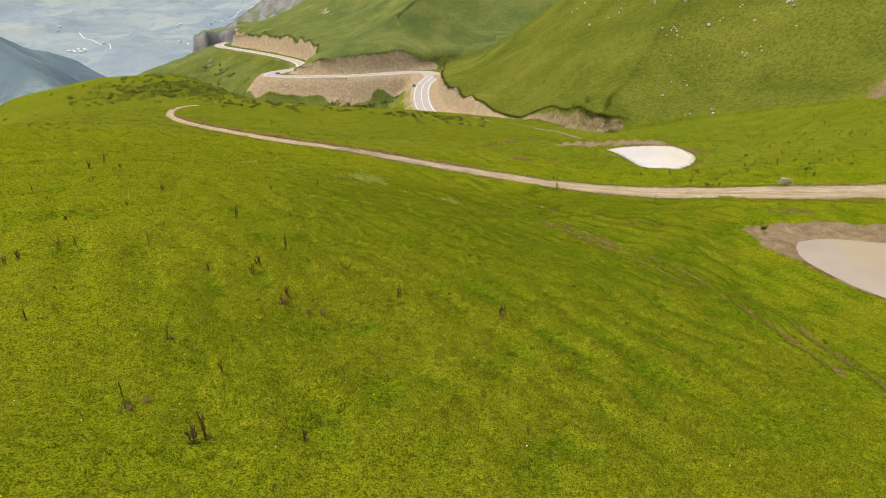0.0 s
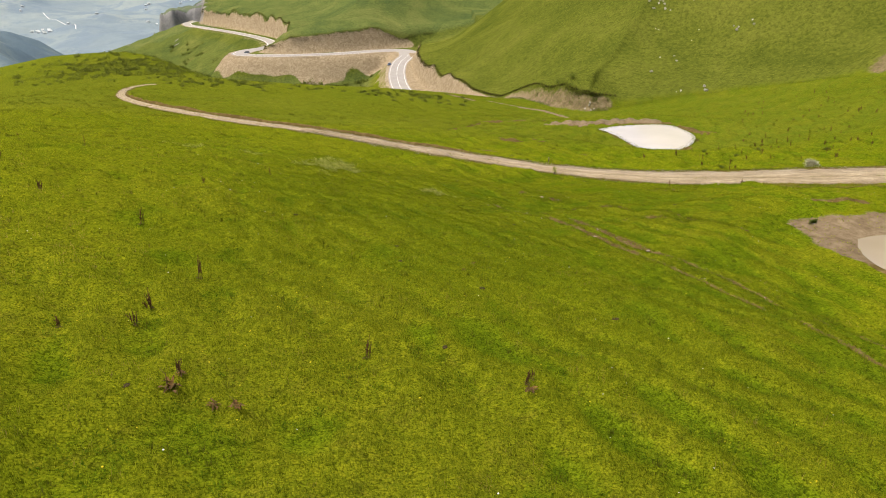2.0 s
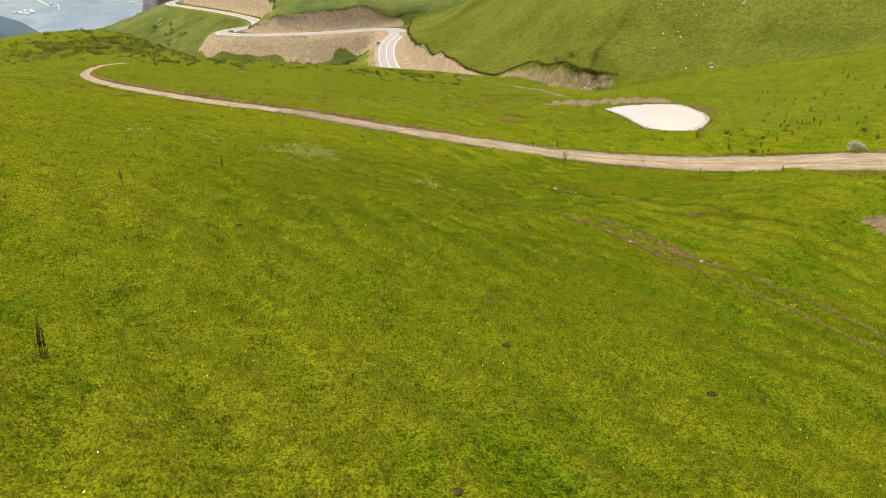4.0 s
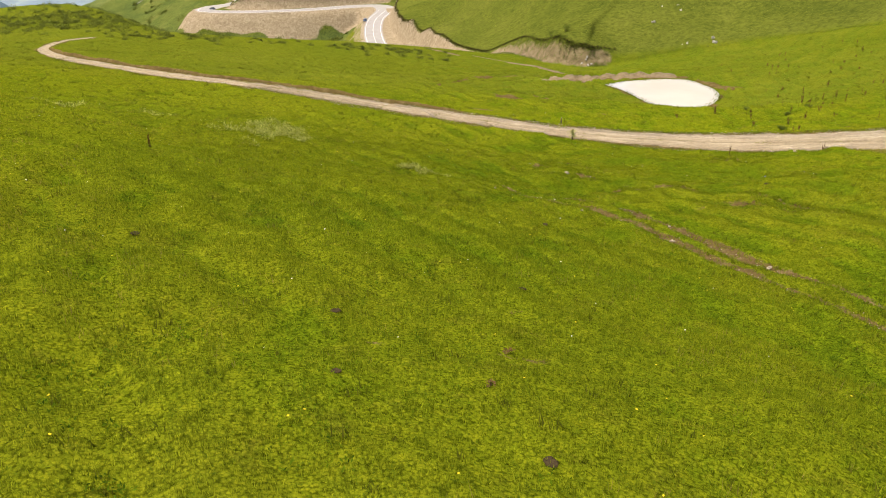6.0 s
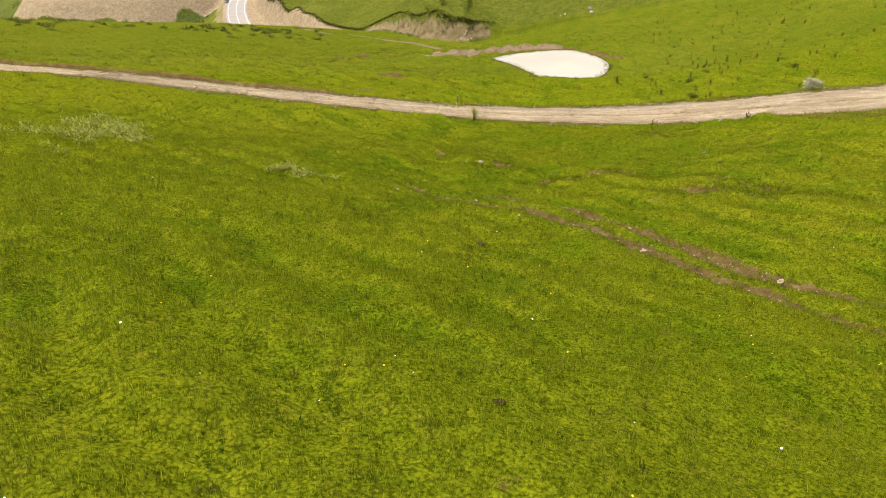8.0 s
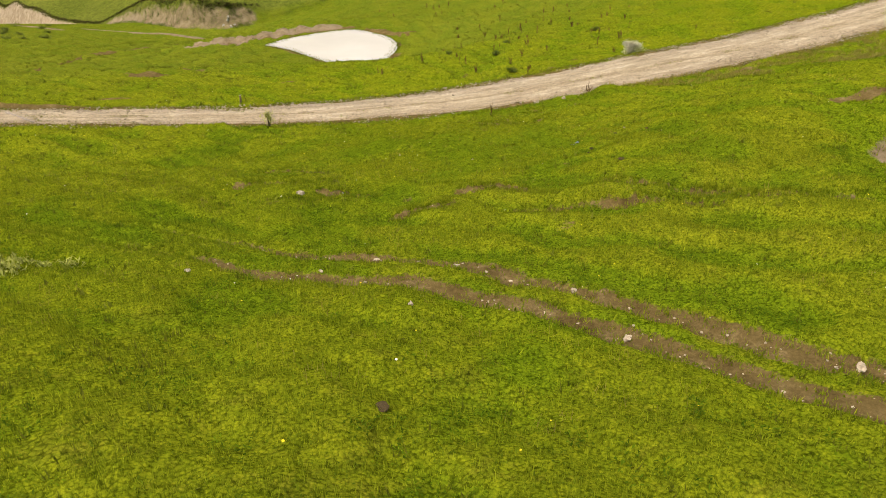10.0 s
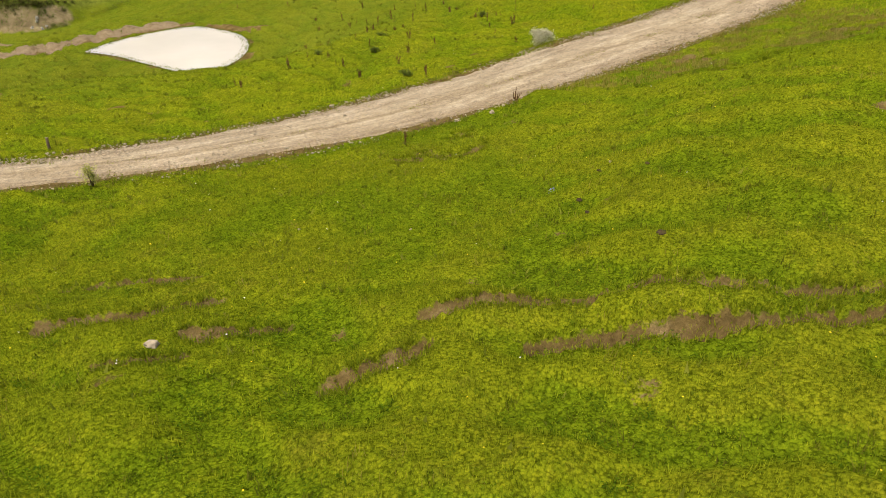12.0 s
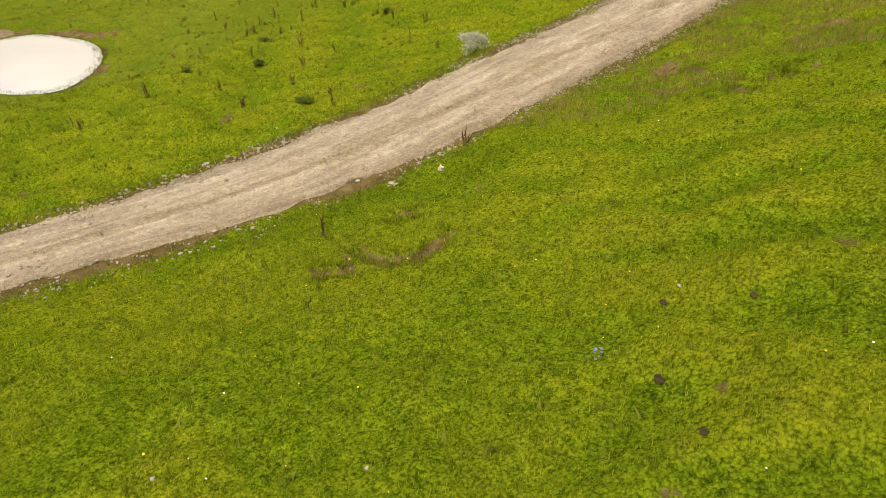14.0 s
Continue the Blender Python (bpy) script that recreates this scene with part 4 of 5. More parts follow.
DOCK_PLACES += [(pick.uniform(-30, -10), pick.uniform(40, 66)) for _ in range(8)]
for n, (x, y) in enumerate(DOCK_PLACES):
    far_off = 1.25 if 43 < n < 168 else 1.0
    copy_thing(docks[(n * 7 + n // 4) % 4], pose(x, y, top_of(x, y), pick.uniform(-4, 4), pick.uniform(-4, 4), pick.uniform(0, 360)) @ Matrix.Scale(pick.uniform(0.5, 0.85) * far_off, 4))


def withered_clump(place, wide, stalks):
    """A collapsed weed: rust-brown curled leaves over a few broken stalks."""
    ob = empty("withered_weed", (place[0], place[1], top_of(*place)), pick.uniform(0, 6.28))
    for k in range(stalks):
        a, h = pick.uniform(0, 6.28), wide * pick.uniform(0.5, 1.0)
        bm = bmesh.new()
        tube(bm, [(0.05 * math.cos(a), 0.05 * math.sin(a), -0.04), (0.2 * h * math.cos(a), 0.2 * h * math.sin(a), 0.6 * h), (0.55 * h * math.cos(a), 0.55 * h * math.sin(a), 0.75 * h)], (0.012, 0.01, 0.005), 5)
        part("stalk", bm, STALK, ob)
    for k in range(22):
        bm = bmesh.new()
        a, r = pick.uniform(0, 6.28), wide * pick.uniform(0, 0.35)
        leaf_blade(bm, (r * math.cos(a), r * math.sin(a), 0.05), pick.uniform(0, 6.28), wide * pick.uniform(0.22, 0.42), wide * pick.uniform(0.06, 0.12), pick.uniform(0.3, 1.3), pick.uniform(0.5, 1.0))
        part("leaf", bm, (RUSTY, WITHERED, STALK)[k % 3], ob)
    return tagged(ob, "withered rust-brown weed collapsed in the grass", "weed", "withered weeds")


RUSTY = plain("rusty_leaf", (0.155, 0.088, 0.028), 0.9, 0.1, 10.0, 0.4)
for x, y, wide, stalks in ((-6.8, 29.3, 0.7, 3), (-5.6, 28.9, 0.45, 1), (-5.0, 28.8, 0.5, 2), (-9.0, 18.7, 0.55, 2), (-8.7, 19.3, 0.4, 1), (-9.7, 23.7, 0.5, 2), (3.1, 31.4, 0.5, 3), (-6.7, 29.9, 0.35, 1), (2.4, 46.0, 0.3, 0), (1.8, 44.2, 0.28, 1)):
    withered_clump((x, y), wide, stalks)


def dung_pat(place, wide):
    """A dried cow pat: a lobed, sunken, cracked disc."""
    bm = bmesh.new()
    turn, rings, sides = pick.uniform(0, 6.28), ((1.0, -0.02), (0.97, 0.03), (0.82, 0.055), (0.6, 0.04), (0.38, 0.05), (0.15, 0.035)), 18
    rows = []
    for r, h in rings:
        row = []
        for k in range(sides):
            a = 6.2832 * k / sides
            d = wide * r * (1 + 0.12 * math.sin(2 * a + turn) + 0.07 * math.sin(5 * a + 2 * turn))
            row.append(bm.verts.new((d * math.cos(a), d * math.sin(a), wide * 1.7 * h * (1 + 0.25 * math.sin(3 * a + turn * 3 + 5 * r)))))
        rows.append(row)
    for a, b in zip(rows, rows[1:]):
        for k in range(sides):
            bm.faces.new((a[k], a[(k + 1) % sides], b[(k + 1) % sides], b[k]))
    bm.faces.new(rows[-1])
    ob = part("cow_pat", bm, DUNG)
    ob.location = (place[0], place[1], top_of(*place) + 0.03)
    return tagged(ob, "dark dried cow pat in the short grass", "dung", "cow pats")


DUNG = plain("dried_dung", (0.050, 0.036, 0.016), 0.95, 0.1, 14.0, 0.5)
for x, y in ((-7.8, 29.0), (-1.2, 44.0), (2.5, 41.7), (-7.3, 51.1), (-1.5, 47.2), (3.6, 51.0), (24.9, 76.5), (27.5, 75.7), (27.2, 77.3), (23.6, 75.3), (-8.8, 38.7), (0.6, 34.4), (8.2, 40.2), (6.6, 62.2), (22.3, 72.2)):
    dung_pat((x, y), pick.uniform(0.09, 0.14))


def remove_thing(ob):
    for o in (*ob.children_recursive, ob):
        bpy.data.objects.remove(o)


for ob in docks:
    remove_thing(ob)


# stones: on the wheel ruts, beside the gravel road, on the slopes
def stone_mesh(name, flat, rounds, mat):
    bm = bmesh.new()
    lump(bm, (0, 0, 0), (0.5, 0.42, flat), 0.45, rounds)
    data = bpy.data.meshes.new(name)
    bm.to_mesh(data), bm.free()
    data.materials.append(mat)
    return data


STONES = [stone_mesh("stone", f, 2, STONE) for f in (0.2, 0.28, 0.24, 0.34, 0.18)]
BOULDERS = [stone_mesh("boulder", f, 3, BOULDER) for f in (0.4, 0.5, 0.35)]


def set_stone(x, y, size, meshes, label, group, name="stone", sink=0.25):
    ob = new(name, pick.choice(meshes))
    ob.location = (x, y, top_of(x, y) + 0.6 * size * (0.2 - sink * 0.4))
    ob.rotation_euler = (pick.uniform(-0.25, 0.25), pick.uniform(-0.25, 0.25), pick.uniform(0, 6.28))
    size *= 0.52
    ob.scale = (size * pick.uniform(0.8, 1.2), size * pick.uniform(0.8, 1.2), size)
    return tagged(ob, label, "stone", group)


for x, y, size in ((11.55, 79.05, 0.6), (5.6, 72.3, 0.38), (7.7, 70.7, 0.36), (9.3, 66.0, 0.3), (15.8, 59.0, 0.5), (12.8, 62.5, 0.42), (13.7, 65.2, 0.38), (12.1, 68.3, 0.3), (10.7, 70.6, 0.3), (8.8, 70.3, 0.28), (32.6, 87.3, 0.6), (31.3, 88.4, 0.8), (23.5, 66.9, 0.35), (18.4, 83.2, 0.2), (20.6, 80.0, 0.18), (27.6, 77.2, 0.2)):
    set_stone(x, y, size, STONES, "pale limestone lying in the grass", "stones in the pasture")
for line, n in ((RUT_A, 110), (RUT_B, 110)):
    pts, at = curve_points(line, 0.15)
    for _ in range(n):
        k = pick.randrange(int(len(pts) * 0.12), int(len(pts) * 0.62))
        set_stone(pts[k][0] + pick.gauss(0, 0.22), pts[k][1] + pick.gauss(0, 0.22), abs(pick.gauss(0.03, 0.05)) + 0.05, STONES, "small pale stone in a muddy wheel rut", "stones in the wheel ruts")
BOULDER_GROUPS = [(84.1, 274.3, 1.6, 9, 2.2), (96.3, 271.8, 3.2, 1, 0), (109.3, 263.6, 3.4, 1, 0), (119.5, 263.7, 2.6, 3, 1.5), (120.3, 259.3, 2.6, 1, 0), (87.1, 311.5, 2.0, 2, 1.5), (92.8, 290.1, 3.0, 1, 0), (108.8, 276.0, 1.2, 2, 1.0), (104.5, 250.7, 1.6, 5, 1.6), (81.9, 247.0, 1.8, 1, 0), (81.6, 243.4, 1.3, 1, 0), (72.3, 238.8, 1.8, 1, 0), (77.5, 247.5, 1.0, 1, 0), (83.5, 224.1, 1.8, 3, 0.8), (81.0, 262.9, 1.2, 2, 0.6), (118.1, 250.1, 1.0, 1, 0), (100.7, 276.5, 1.0, 3, 2.5), (77.1, 224.3, 1.0, 2, 0.6), (66.5, 346.9, 2.4, 2, 1.0), (68.5, 392.0, 1.6, 4, 2.2), (77.9, 336.0, 1.5, 4, 2.5), (49.9, 222.0, 1.3, 5, 0.8), (88.8, 253.1, 1.0, 2, 1.5)]
for x, y, size, count, wide in BOULDER_GROUPS:
    for n in range(count):
        set_stone(x + pick.gauss(0, wide), y + pick.gauss(0, wide), size * pick.uniform(0.6, 1.2), BOULDERS, "grey lichened boulder on the steep hillside", "boulders on the hillside", "boulder")


def strewn_stones():
    """The broken edge of loose stones along both sides of the gravel road."""
    pts, at = curve_points(GRAVEL_ROAD, 0.5)
    ahead = np.gradient(pts, axis=0)
    ahead /= np.linalg.norm(ahead, axis=1)[:, None]
    base = np.array([(a, b, c) for c in (-0.7, 0.7) for b in (-0.7, 0.7) for a in (-0.7, 0.7)])
    tris = np.array([(0, 2, 3), (0, 3, 1), (4, 5, 7), (4, 7, 6), (0, 1, 5), (0, 5, 4), (2, 6, 7), (2, 7, 3), (0, 4, 6), (0, 6, 2), (1, 3, 7), (1, 7, 5)])
    r = np.random.RandomState(5)
    n = 14000
    k = r.choice(np.where((at > 9) & (at < 22))[0], 3 * n)
    side = r.choice([-1, 1], 3 * n)
    patchy = waves(pts[k, 0] + 30 * side, pts[k, 1], 7.0, 65) + 0.8 * waves(pts[k, 0] + 30 * side, pts[k, 1], 2.1, 66)
    keep = np.where(patchy > r.uniform(-1.2, 1.6, 3 * n))[0][:n]
    n = len(keep)
    k, side = k[keep], side[keep]
    half = road_half(at[k])
    edge = r.uniform(0, 1, n) < 0.62
    off = side * np.where(edge, half * r.normal(0.93, 0.08, n) + np.where(side < 0, 0.6, 0.34) * r.normal(0.25, 1, n), half * r.uniform(0, 1, n))
    slide = r.uniform(-0.3, 0.3, n)
    x, y = pts[k, 0] - ahead[k, 1] * off + ahead[k, 0] * slide, pts[k, 1] + ahead[k, 0] * off + ahead[k, 1] * slide
    on = np.abs(off) < half * 0.97
    _, along, px, py = beside(x, y, GRAVEL_ROAD)
    z = np.where(on, land(px, py) + 0.08, surface(x, y)[0] + 0.02)
    size = np.clip(np.abs(r.normal(0.0, 0.03, n)) + 0.015, 0, 0.14) * np.where(edge, 1, 0.7)
    turn = r.uniform(0, 6.28, n)
    shape = base[None] * (1 + 0.22 * r.normal(0, 1, (n, len(base), 3))) * (size[:, None] * r.uniform(0.7, 1.2, (n, 3)))[:, None, :]
    shape[:, :, 2] *= 0.7
    c, s = np.cos(turn)[:, None], np.sin(turn)[:, None]
    verts = np.stack([shape[:, :, 0] * c - shape[:, :, 1] * s + x[:, None], shape[:, :, 0] * s + shape[:, :, 1] * c + y[:, None], shape[:, :, 2] + z[:, None]], -1)
    faces = (tris[None] + (np.arange(n) * len(base))[:, None, None]).reshape(-1, 3)
    ob = mesh_object("loose_stones", verts.reshape(-1, 3), faces, STONE, smooth_faces=False)
    return tagged(ob, "loose pale stones along the gravel road's edges", "stones", kind="stuff")


strewn_stones()


# shrubs
def shrub(name, place, wide, tall, count, leaf, mat, label, group=""):
    """Woody stems under a loose crown of small leaves."""
    ob = empty(name, (place[0], place[1], top_of(*place)))
    for k in range(7):
        a, r = k * 0.9 + pick.uniform(-0.3, 0.3), wide * pick.uniform(0.2, 0.42)
        bm = bmesh.new()
        tube(bm, [(0.03 * math.cos(a), 0.03 * math.sin(a), -0.05), (r * 0.4 * math.cos(a), r * 0.4 * math.sin(a), tall * 0.4), (r * math.cos(a), r * math.sin(a), tall * pick.uniform(0.65, 0.9))], (0.02, 0.014, 0.004), 5)
        part("branch", bm, TWIG, ob)
    bm = bmesh.new()
    knots = [(pick.gauss(0, wide * 0.2), pick.gauss(0, wide * 0.2), tall * pick.uniform(0.25, 0.85)) for _ in range(26)]
    for _ in range(count):
        kx, ky, kz = pick.choice(knots)
        x, y, z = kx + pick.gauss(0, wide * 0.085), ky + pick.gauss(0, wide * 0.085), max(0.03, kz + pick.gauss(0, tall * 0.09))
        a, b, size = pick.uniform(0, 6.28), pick.uniform(-0.8, 0.8), leaf * pick.uniform(0.6, 1.4)
        ux, uy, uz = math.cos(a) * size, math.sin(a) * size, b * size
        vx, vy = -math.sin(a) * size * 0.4, math.cos(a) * size * 0.4
        bm.faces.new([bm.verts.new(p) for p in ((x - ux, y - uy, z - uz), (x + vx, y + vy, z), (x + ux, y + uy, z + uz), (x - vx, y - vy, z))])
    part("foliage", bm, mat, ob, smooth_faces=False)
    return tagged(ob, label, "bush", group)


shrub("bush", (47.9, 96.3), 1.8, 1.2, 3000, 0.07, GREY_LEAF, "silvery grey-green bush beside the gravel road")
shrub("bush", (15.8, 95.3), 0.8, 1.05, 420, 0.06, TALL_HERB, "small green bush at the gravel road's edge")
for x, y, w, h in ((58.5, 112.0, 1.0, 0.5), (46.0, 113.0, 0.9, 0.5), (52.5, 120.0, 1.1, 0.55), (42.5, 116.5, 0.8, 0.45), (31.5, 66.0, 0.7, 0.35), (38.5, 100.5, 1.0, 0.4), (47.5, 240.0, 3.4, 2.2), (43.0, 238.0, 2.6, 1.6)):
    shrub("bush", (x, y), w, h, 420, 0.07 * max(1, w / 1.4), BUSH_LEAF, "low dark green bush on the pasture", "low bushes")


def scrub(name, spots, tall, leaf, per, mat, label):
    """Many low bushes and tall herbs that nobody could count: knots of small leaves."""
    r = np.random.RandomState(3)
    x, y, w = (np.repeat(np.array(v), per) for v in zip(*spots))
    n = len(x)
    ox, oy = x + r.normal(0, 0.3, n) * w, y + r.normal(0, 0.3, n) * w
    z = surface(ox, oy)[0] + tall * np.abs(r.normal(0.3, 0.3, n)) * np.clip(w / np.mean(w), 0.5, 1.6)
    a, size = r.uniform(0, 6.28, n), leaf * r.uniform(0.5, 1.5, n)
    ux, uy, uz = np.cos(a) * size, np.sin(a) * size, r.uniform(0.1, 1.2, n) * size
    vx, vy = -np.sin(a) * size * 0.35, np.cos(a) * size * 0.35
    verts = np.stack([np.stack(p, -1) for p in ((ox - ux, oy - uy, z - uz), (ox + vx, oy + vy, z), (ox + ux, oy + uy, z + uz), (ox - vx, oy - vy, z))], 1)
    ob = mesh_object(name, verts.reshape(-1, 3), np.arange(4 * n).reshape(-1, 4), mat, smooth_faces=False)
    return tagged(ob, label, "scrub", kind="stuff")


DARK_SCRUB = leafy("dark_scrub", (0.125, 0.148, 0.028))
SHADOW_TURF = leafy("shadow_turf", (0.075, 0.07, 0.02))
herb_spots = [(pick.gauss(-9.2, 1.5), pick.gauss(83.0, 3.2), 0.9) for _ in range(64)]
herb_spots += [(pick.gauss(-17.2, 0.7), pick.gauss(83.0, 0.7), 0.8) for _ in range(7)]
herb_spots += [(pick.gauss(-24.5, 1.0), pick.gauss(84.5, 1.0), 0.8) for _ in range(7)] + [(pick.gauss(0.9, 0.6), pick.gauss(74.8, 0.35), 0.5) for _ in range(12)]
scrub("tall_herbs", herb_spots, 0.5, 0.07, 70, TALL_HERB, "patches of tall pale green herbs gone to flower")
knoll = [(pick.gauss(-98, 15), pick.gauss(252, 13), pick.uniform(1.2, 3.0)) for _ in range(280)]
knoll += [(pick.gauss(-50, 14), pick.gauss(222, 7), pick.uniform(0.8, 2.0)) for _ in range(60)]
knoll += [(pick.uniform(-20, 16), pick.gauss(219, 6), pick.uniform(0.8, 1.8)) for _ in range(50)]
scrub("scrub", knoll, 0.9, 0.22, 60, DARK_SCRUB, "low dark scrub on the grassy knoll")
gorge_side = [(pick.uniform(-125, -18), pick.uniform(400, 482), pick.uniform(2, 5)) for _ in range(330)]
gorge_side += [(pick.uniform(-240, -130), pick.uniform(540, 720), pick.uniform(2, 5)) for _ in range(90)]
gorge_side = [p for p in gorge_side if beside(np.array([p[0]]), np.array([p[1]]), ASPHALT)[0][0] > 21]
scrub("scrub", gorge_side, 1.8, 0.8, 30, DARK_SCRUB, "dark green scrub on the gorge side below the road")


bank_pts, bank_at = curve_points(HILL_FOOT, 1.0)
bank_growth = []
for k in [n for n in range(1, len(bank_pts) - 1) if 6.2 < bank_at[n] < 10.5]:
    ahead_x, ahead_y = bank_pts[k + 1] - bank_pts[k]
    for _ in range(2):
        off = pick.uniform(-1.0, 5.0)
        bank_growth.append((bank_pts[k][0] + ahead_y * off, bank_pts[k][1] - ahead_x * off, pick.uniform(0.5, 1.4)))
scrub("scrub", bank_growth, 0.5, 0.14, 40, BUSH_LEAF, "green weeds and low scrub on the torn bank")


# a pole and a stake by the gravel road
def fallen_pole():
    ob = empty("fallen_pole", (2.8, 105.6, top_of(2.8, 105.6) + 0.13), math.atan2(-3.1, 1.4))
    bm = bmesh.new()
    made = bmesh.ops.create_cone(bm, cap_ends=True, segments=9, radius1=0.10, radius2=0.07, depth=3.2)["verts"]
    for v in made:
        v.co = Vector((v.co.z, v.co.x, v.co.y + 0.02 * math.sin(v.co.z * 2)))
    part("trunk", bm, OLD_WOOD, ob)
    bm = bmesh.new()
    tube(bm, [(0.5, 0.05, 0.0), (0.62, 0.16, 0.12), (0.7, 0.24, 0.2)], (0.035, 0.03, 0.025), 6)
    part("branch_stub", bm, OLD_WOOD, ob)
    return tagged(ob, "bleached wooden pole lying beside the gravel road", "log")


def stake():
    ob = empty("wooden_stake", (16.5, 103.4, top_of(16.5, 103.4)))
    bm = bmesh.new()
    tube(bm, [(0, 0, -0.2), (0.01, 0, 0.35), (0.03, 0.01, 0.72)], (0.08, 0.075, 0.065), 7)
    part("post", bm, TWIG, ob)
    bm = bmesh.new()
    lump(bm, (0.03, 0.01, 0.73), (0.075, 0.075, 0.03), 0.3)
    part("split_top", bm, OLD_WOOD, ob)
    return tagged(ob, "short dark wooden stake beside the gravel road", "post")


fallen_pole(), stake()


# two vehicles on the mountain road
GLASS, _, glass_shader = material("car_glass", 0.08, 0.6)
glass_shader.inputs["Base Color"].default_value = (0.03, 0.035, 0.04, 1)
TYRE = plain("tyre", (0.03, 0.03, 0.03), 0.9, 0.2)
RIM = plain("rim", (0.5, 0.5, 0.5), 0.4, 0.5)
LAMP = plain("car_lamp", (0.7, 0.68, 0.62), 0.2, 0.6)


def car(place, turn, paint, label):
    ob = empty("car", place, turn)
    mat = plain("car_paint", paint, 0.35, 0.5, 2.0, 0.08)
    def hull(sections):
        bm = bmesh.new()
        rows = []
        for x, low, high, w in sections:
            rows.append([bm.verts.new(p) for p in ((x, -w, low), (x, -w * 1.02, (low + high) / 2), (x, -w * 0.9, high), (x, w * 0.9, high), (x, w * 1.02, (low + high) / 2), (x, w, low))])
        for a, b in zip(rows, rows[1:]):
            for k in range(6):
                bm.faces.new((a[k], a[(k + 1) % 6], b[(k + 1) % 6], b[k]))
        bm.faces.new(rows[0]), bm.faces.new(rows[-1][::-1])
        bmesh.ops.recalc_face_normals(bm, faces=bm.faces)
        return bm
    part("body", hull([(-2.1, 0.35, 0.75, 0.8), (-1.9, 0.25, 0.95, 0.86), (-0.9, 0.22, 1.0, 0.88), (0.9, 0.22, 0.95, 0.88), (1.8, 0.25, 0.85, 0.84), (2.1, 0.35, 0.65, 0.75)]), mat, ob)
    part("windows", hull([(-1.75, 0.93, 0.98, 0.74), (-1.25, 0.93, 1.36, 0.70), (0.35, 0.93, 1.38, 0.70), (1.05, 0.9, 0.96, 0.74)]), GLASS, ob, "dark car windows")
    part("roof", hull([(-1.3, 1.36, 1.43, 0.68), (-0.6, 1.37, 1.48, 0.70), (0.2, 1.37, 1.46, 0.69), (0.45, 1.36, 1.40, 0.66)]), mat, ob)
    for x in (-1.3, 1.3):
        for y in (-0.82, 0.82):
            bm = bmesh.new()
            for v in bmesh.ops.create_cone(bm, cap_ends=True, segments=16, radius1=0.32, radius2=0.32, depth=0.2)["verts"]:
                v.co = Vector((v.co.x + x, v.co.z + y, v.co.y + 0.32))
            wheel = part("wheel", bm, TYRE, ob)
            bm = bmesh.new()
            for v in bmesh.ops.create_cone(bm, cap_ends=True, segments=12, radius1=0.2, radius2=0.18, depth=0.22)["verts"]:
                v.co = Vector((v.co.x + x, v.co.z + y, v.co.y + 0.32))
            part("rim", bm, RIM, wheel)
    for y in (-0.6, 0.6):
        bm = bmesh.new()
        lump(bm, (2.03, y, 0.66), (0.08, 0.16, 0.08), 0.0)
        part("headlight", bm, LAMP, ob)
    return tagged(ob, label, "car")


car((-19.5, 446, -39.82), math.radians(84), (0.10, 0.16, 0.30), "blue-grey car pulled over beside the mountain road")
car((-119.0, 512, -41.75), math.radians(140), (0.06, 0.07, 0.09), "dark car driving round the hairpin bend")


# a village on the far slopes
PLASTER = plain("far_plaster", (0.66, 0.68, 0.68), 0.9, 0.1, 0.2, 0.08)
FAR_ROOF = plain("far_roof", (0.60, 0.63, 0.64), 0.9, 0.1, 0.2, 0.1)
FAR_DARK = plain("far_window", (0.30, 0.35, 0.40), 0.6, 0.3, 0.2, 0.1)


def far_house(x, y, long, deep, high, turn):
    ob = empty("house", (x, y, float(far_slope(np.array([x]), np.array([y]))[0]) - 1.5), turn)
    bm = bmesh.new()
    for v in bmesh.ops.create_cube(bm, size=1.0)["verts"]:
        v.co = Vector((v.co.x * long, v.co.y * deep, (v.co.z + 0.5) * high))
    part("wall", bm, PLASTER, ob, smooth_faces=False)
    bm = bmesh.new()
    a = [bm.verts.new((sx * long * 0.53, sy * deep * 0.6, high)) for sx, sy in ((-1, -1), (1, -1), (1, 1), (-1, 1))]
    b = [bm.verts.new((sx * long * 0.5, 0, high * 1.55)) for sx in (-1, 1)]
    for f in ((a[0], a[1], b[1], b[0]), (a[2], a[3], b[0], b[1]), (a[1], a[2], b[1]), (a[3], a[0], b[0]), (a[3], a[2], a[1], a[0])):
        bm.faces.new(f)
    part("roof", bm, FAR_ROOF, ob, smooth_faces=False)
    for k in range(4):
        bm = bmesh.new()
        for v in bmesh.ops.create_cube(bm, size=1.0)["verts"]:
            v.co = Vector(((v.co.x * 0.12 + (k - 1.5) * 0.22) * long, -deep * 0.5 + v.co.y * 0.3, high * (0.55 + 0.3 * v.co.z)))
        part("window", bm, FAR_DARK, ob, smooth_faces=False)
    return tagged(ob, "white house of a distant village in haze", "house", "village houses")


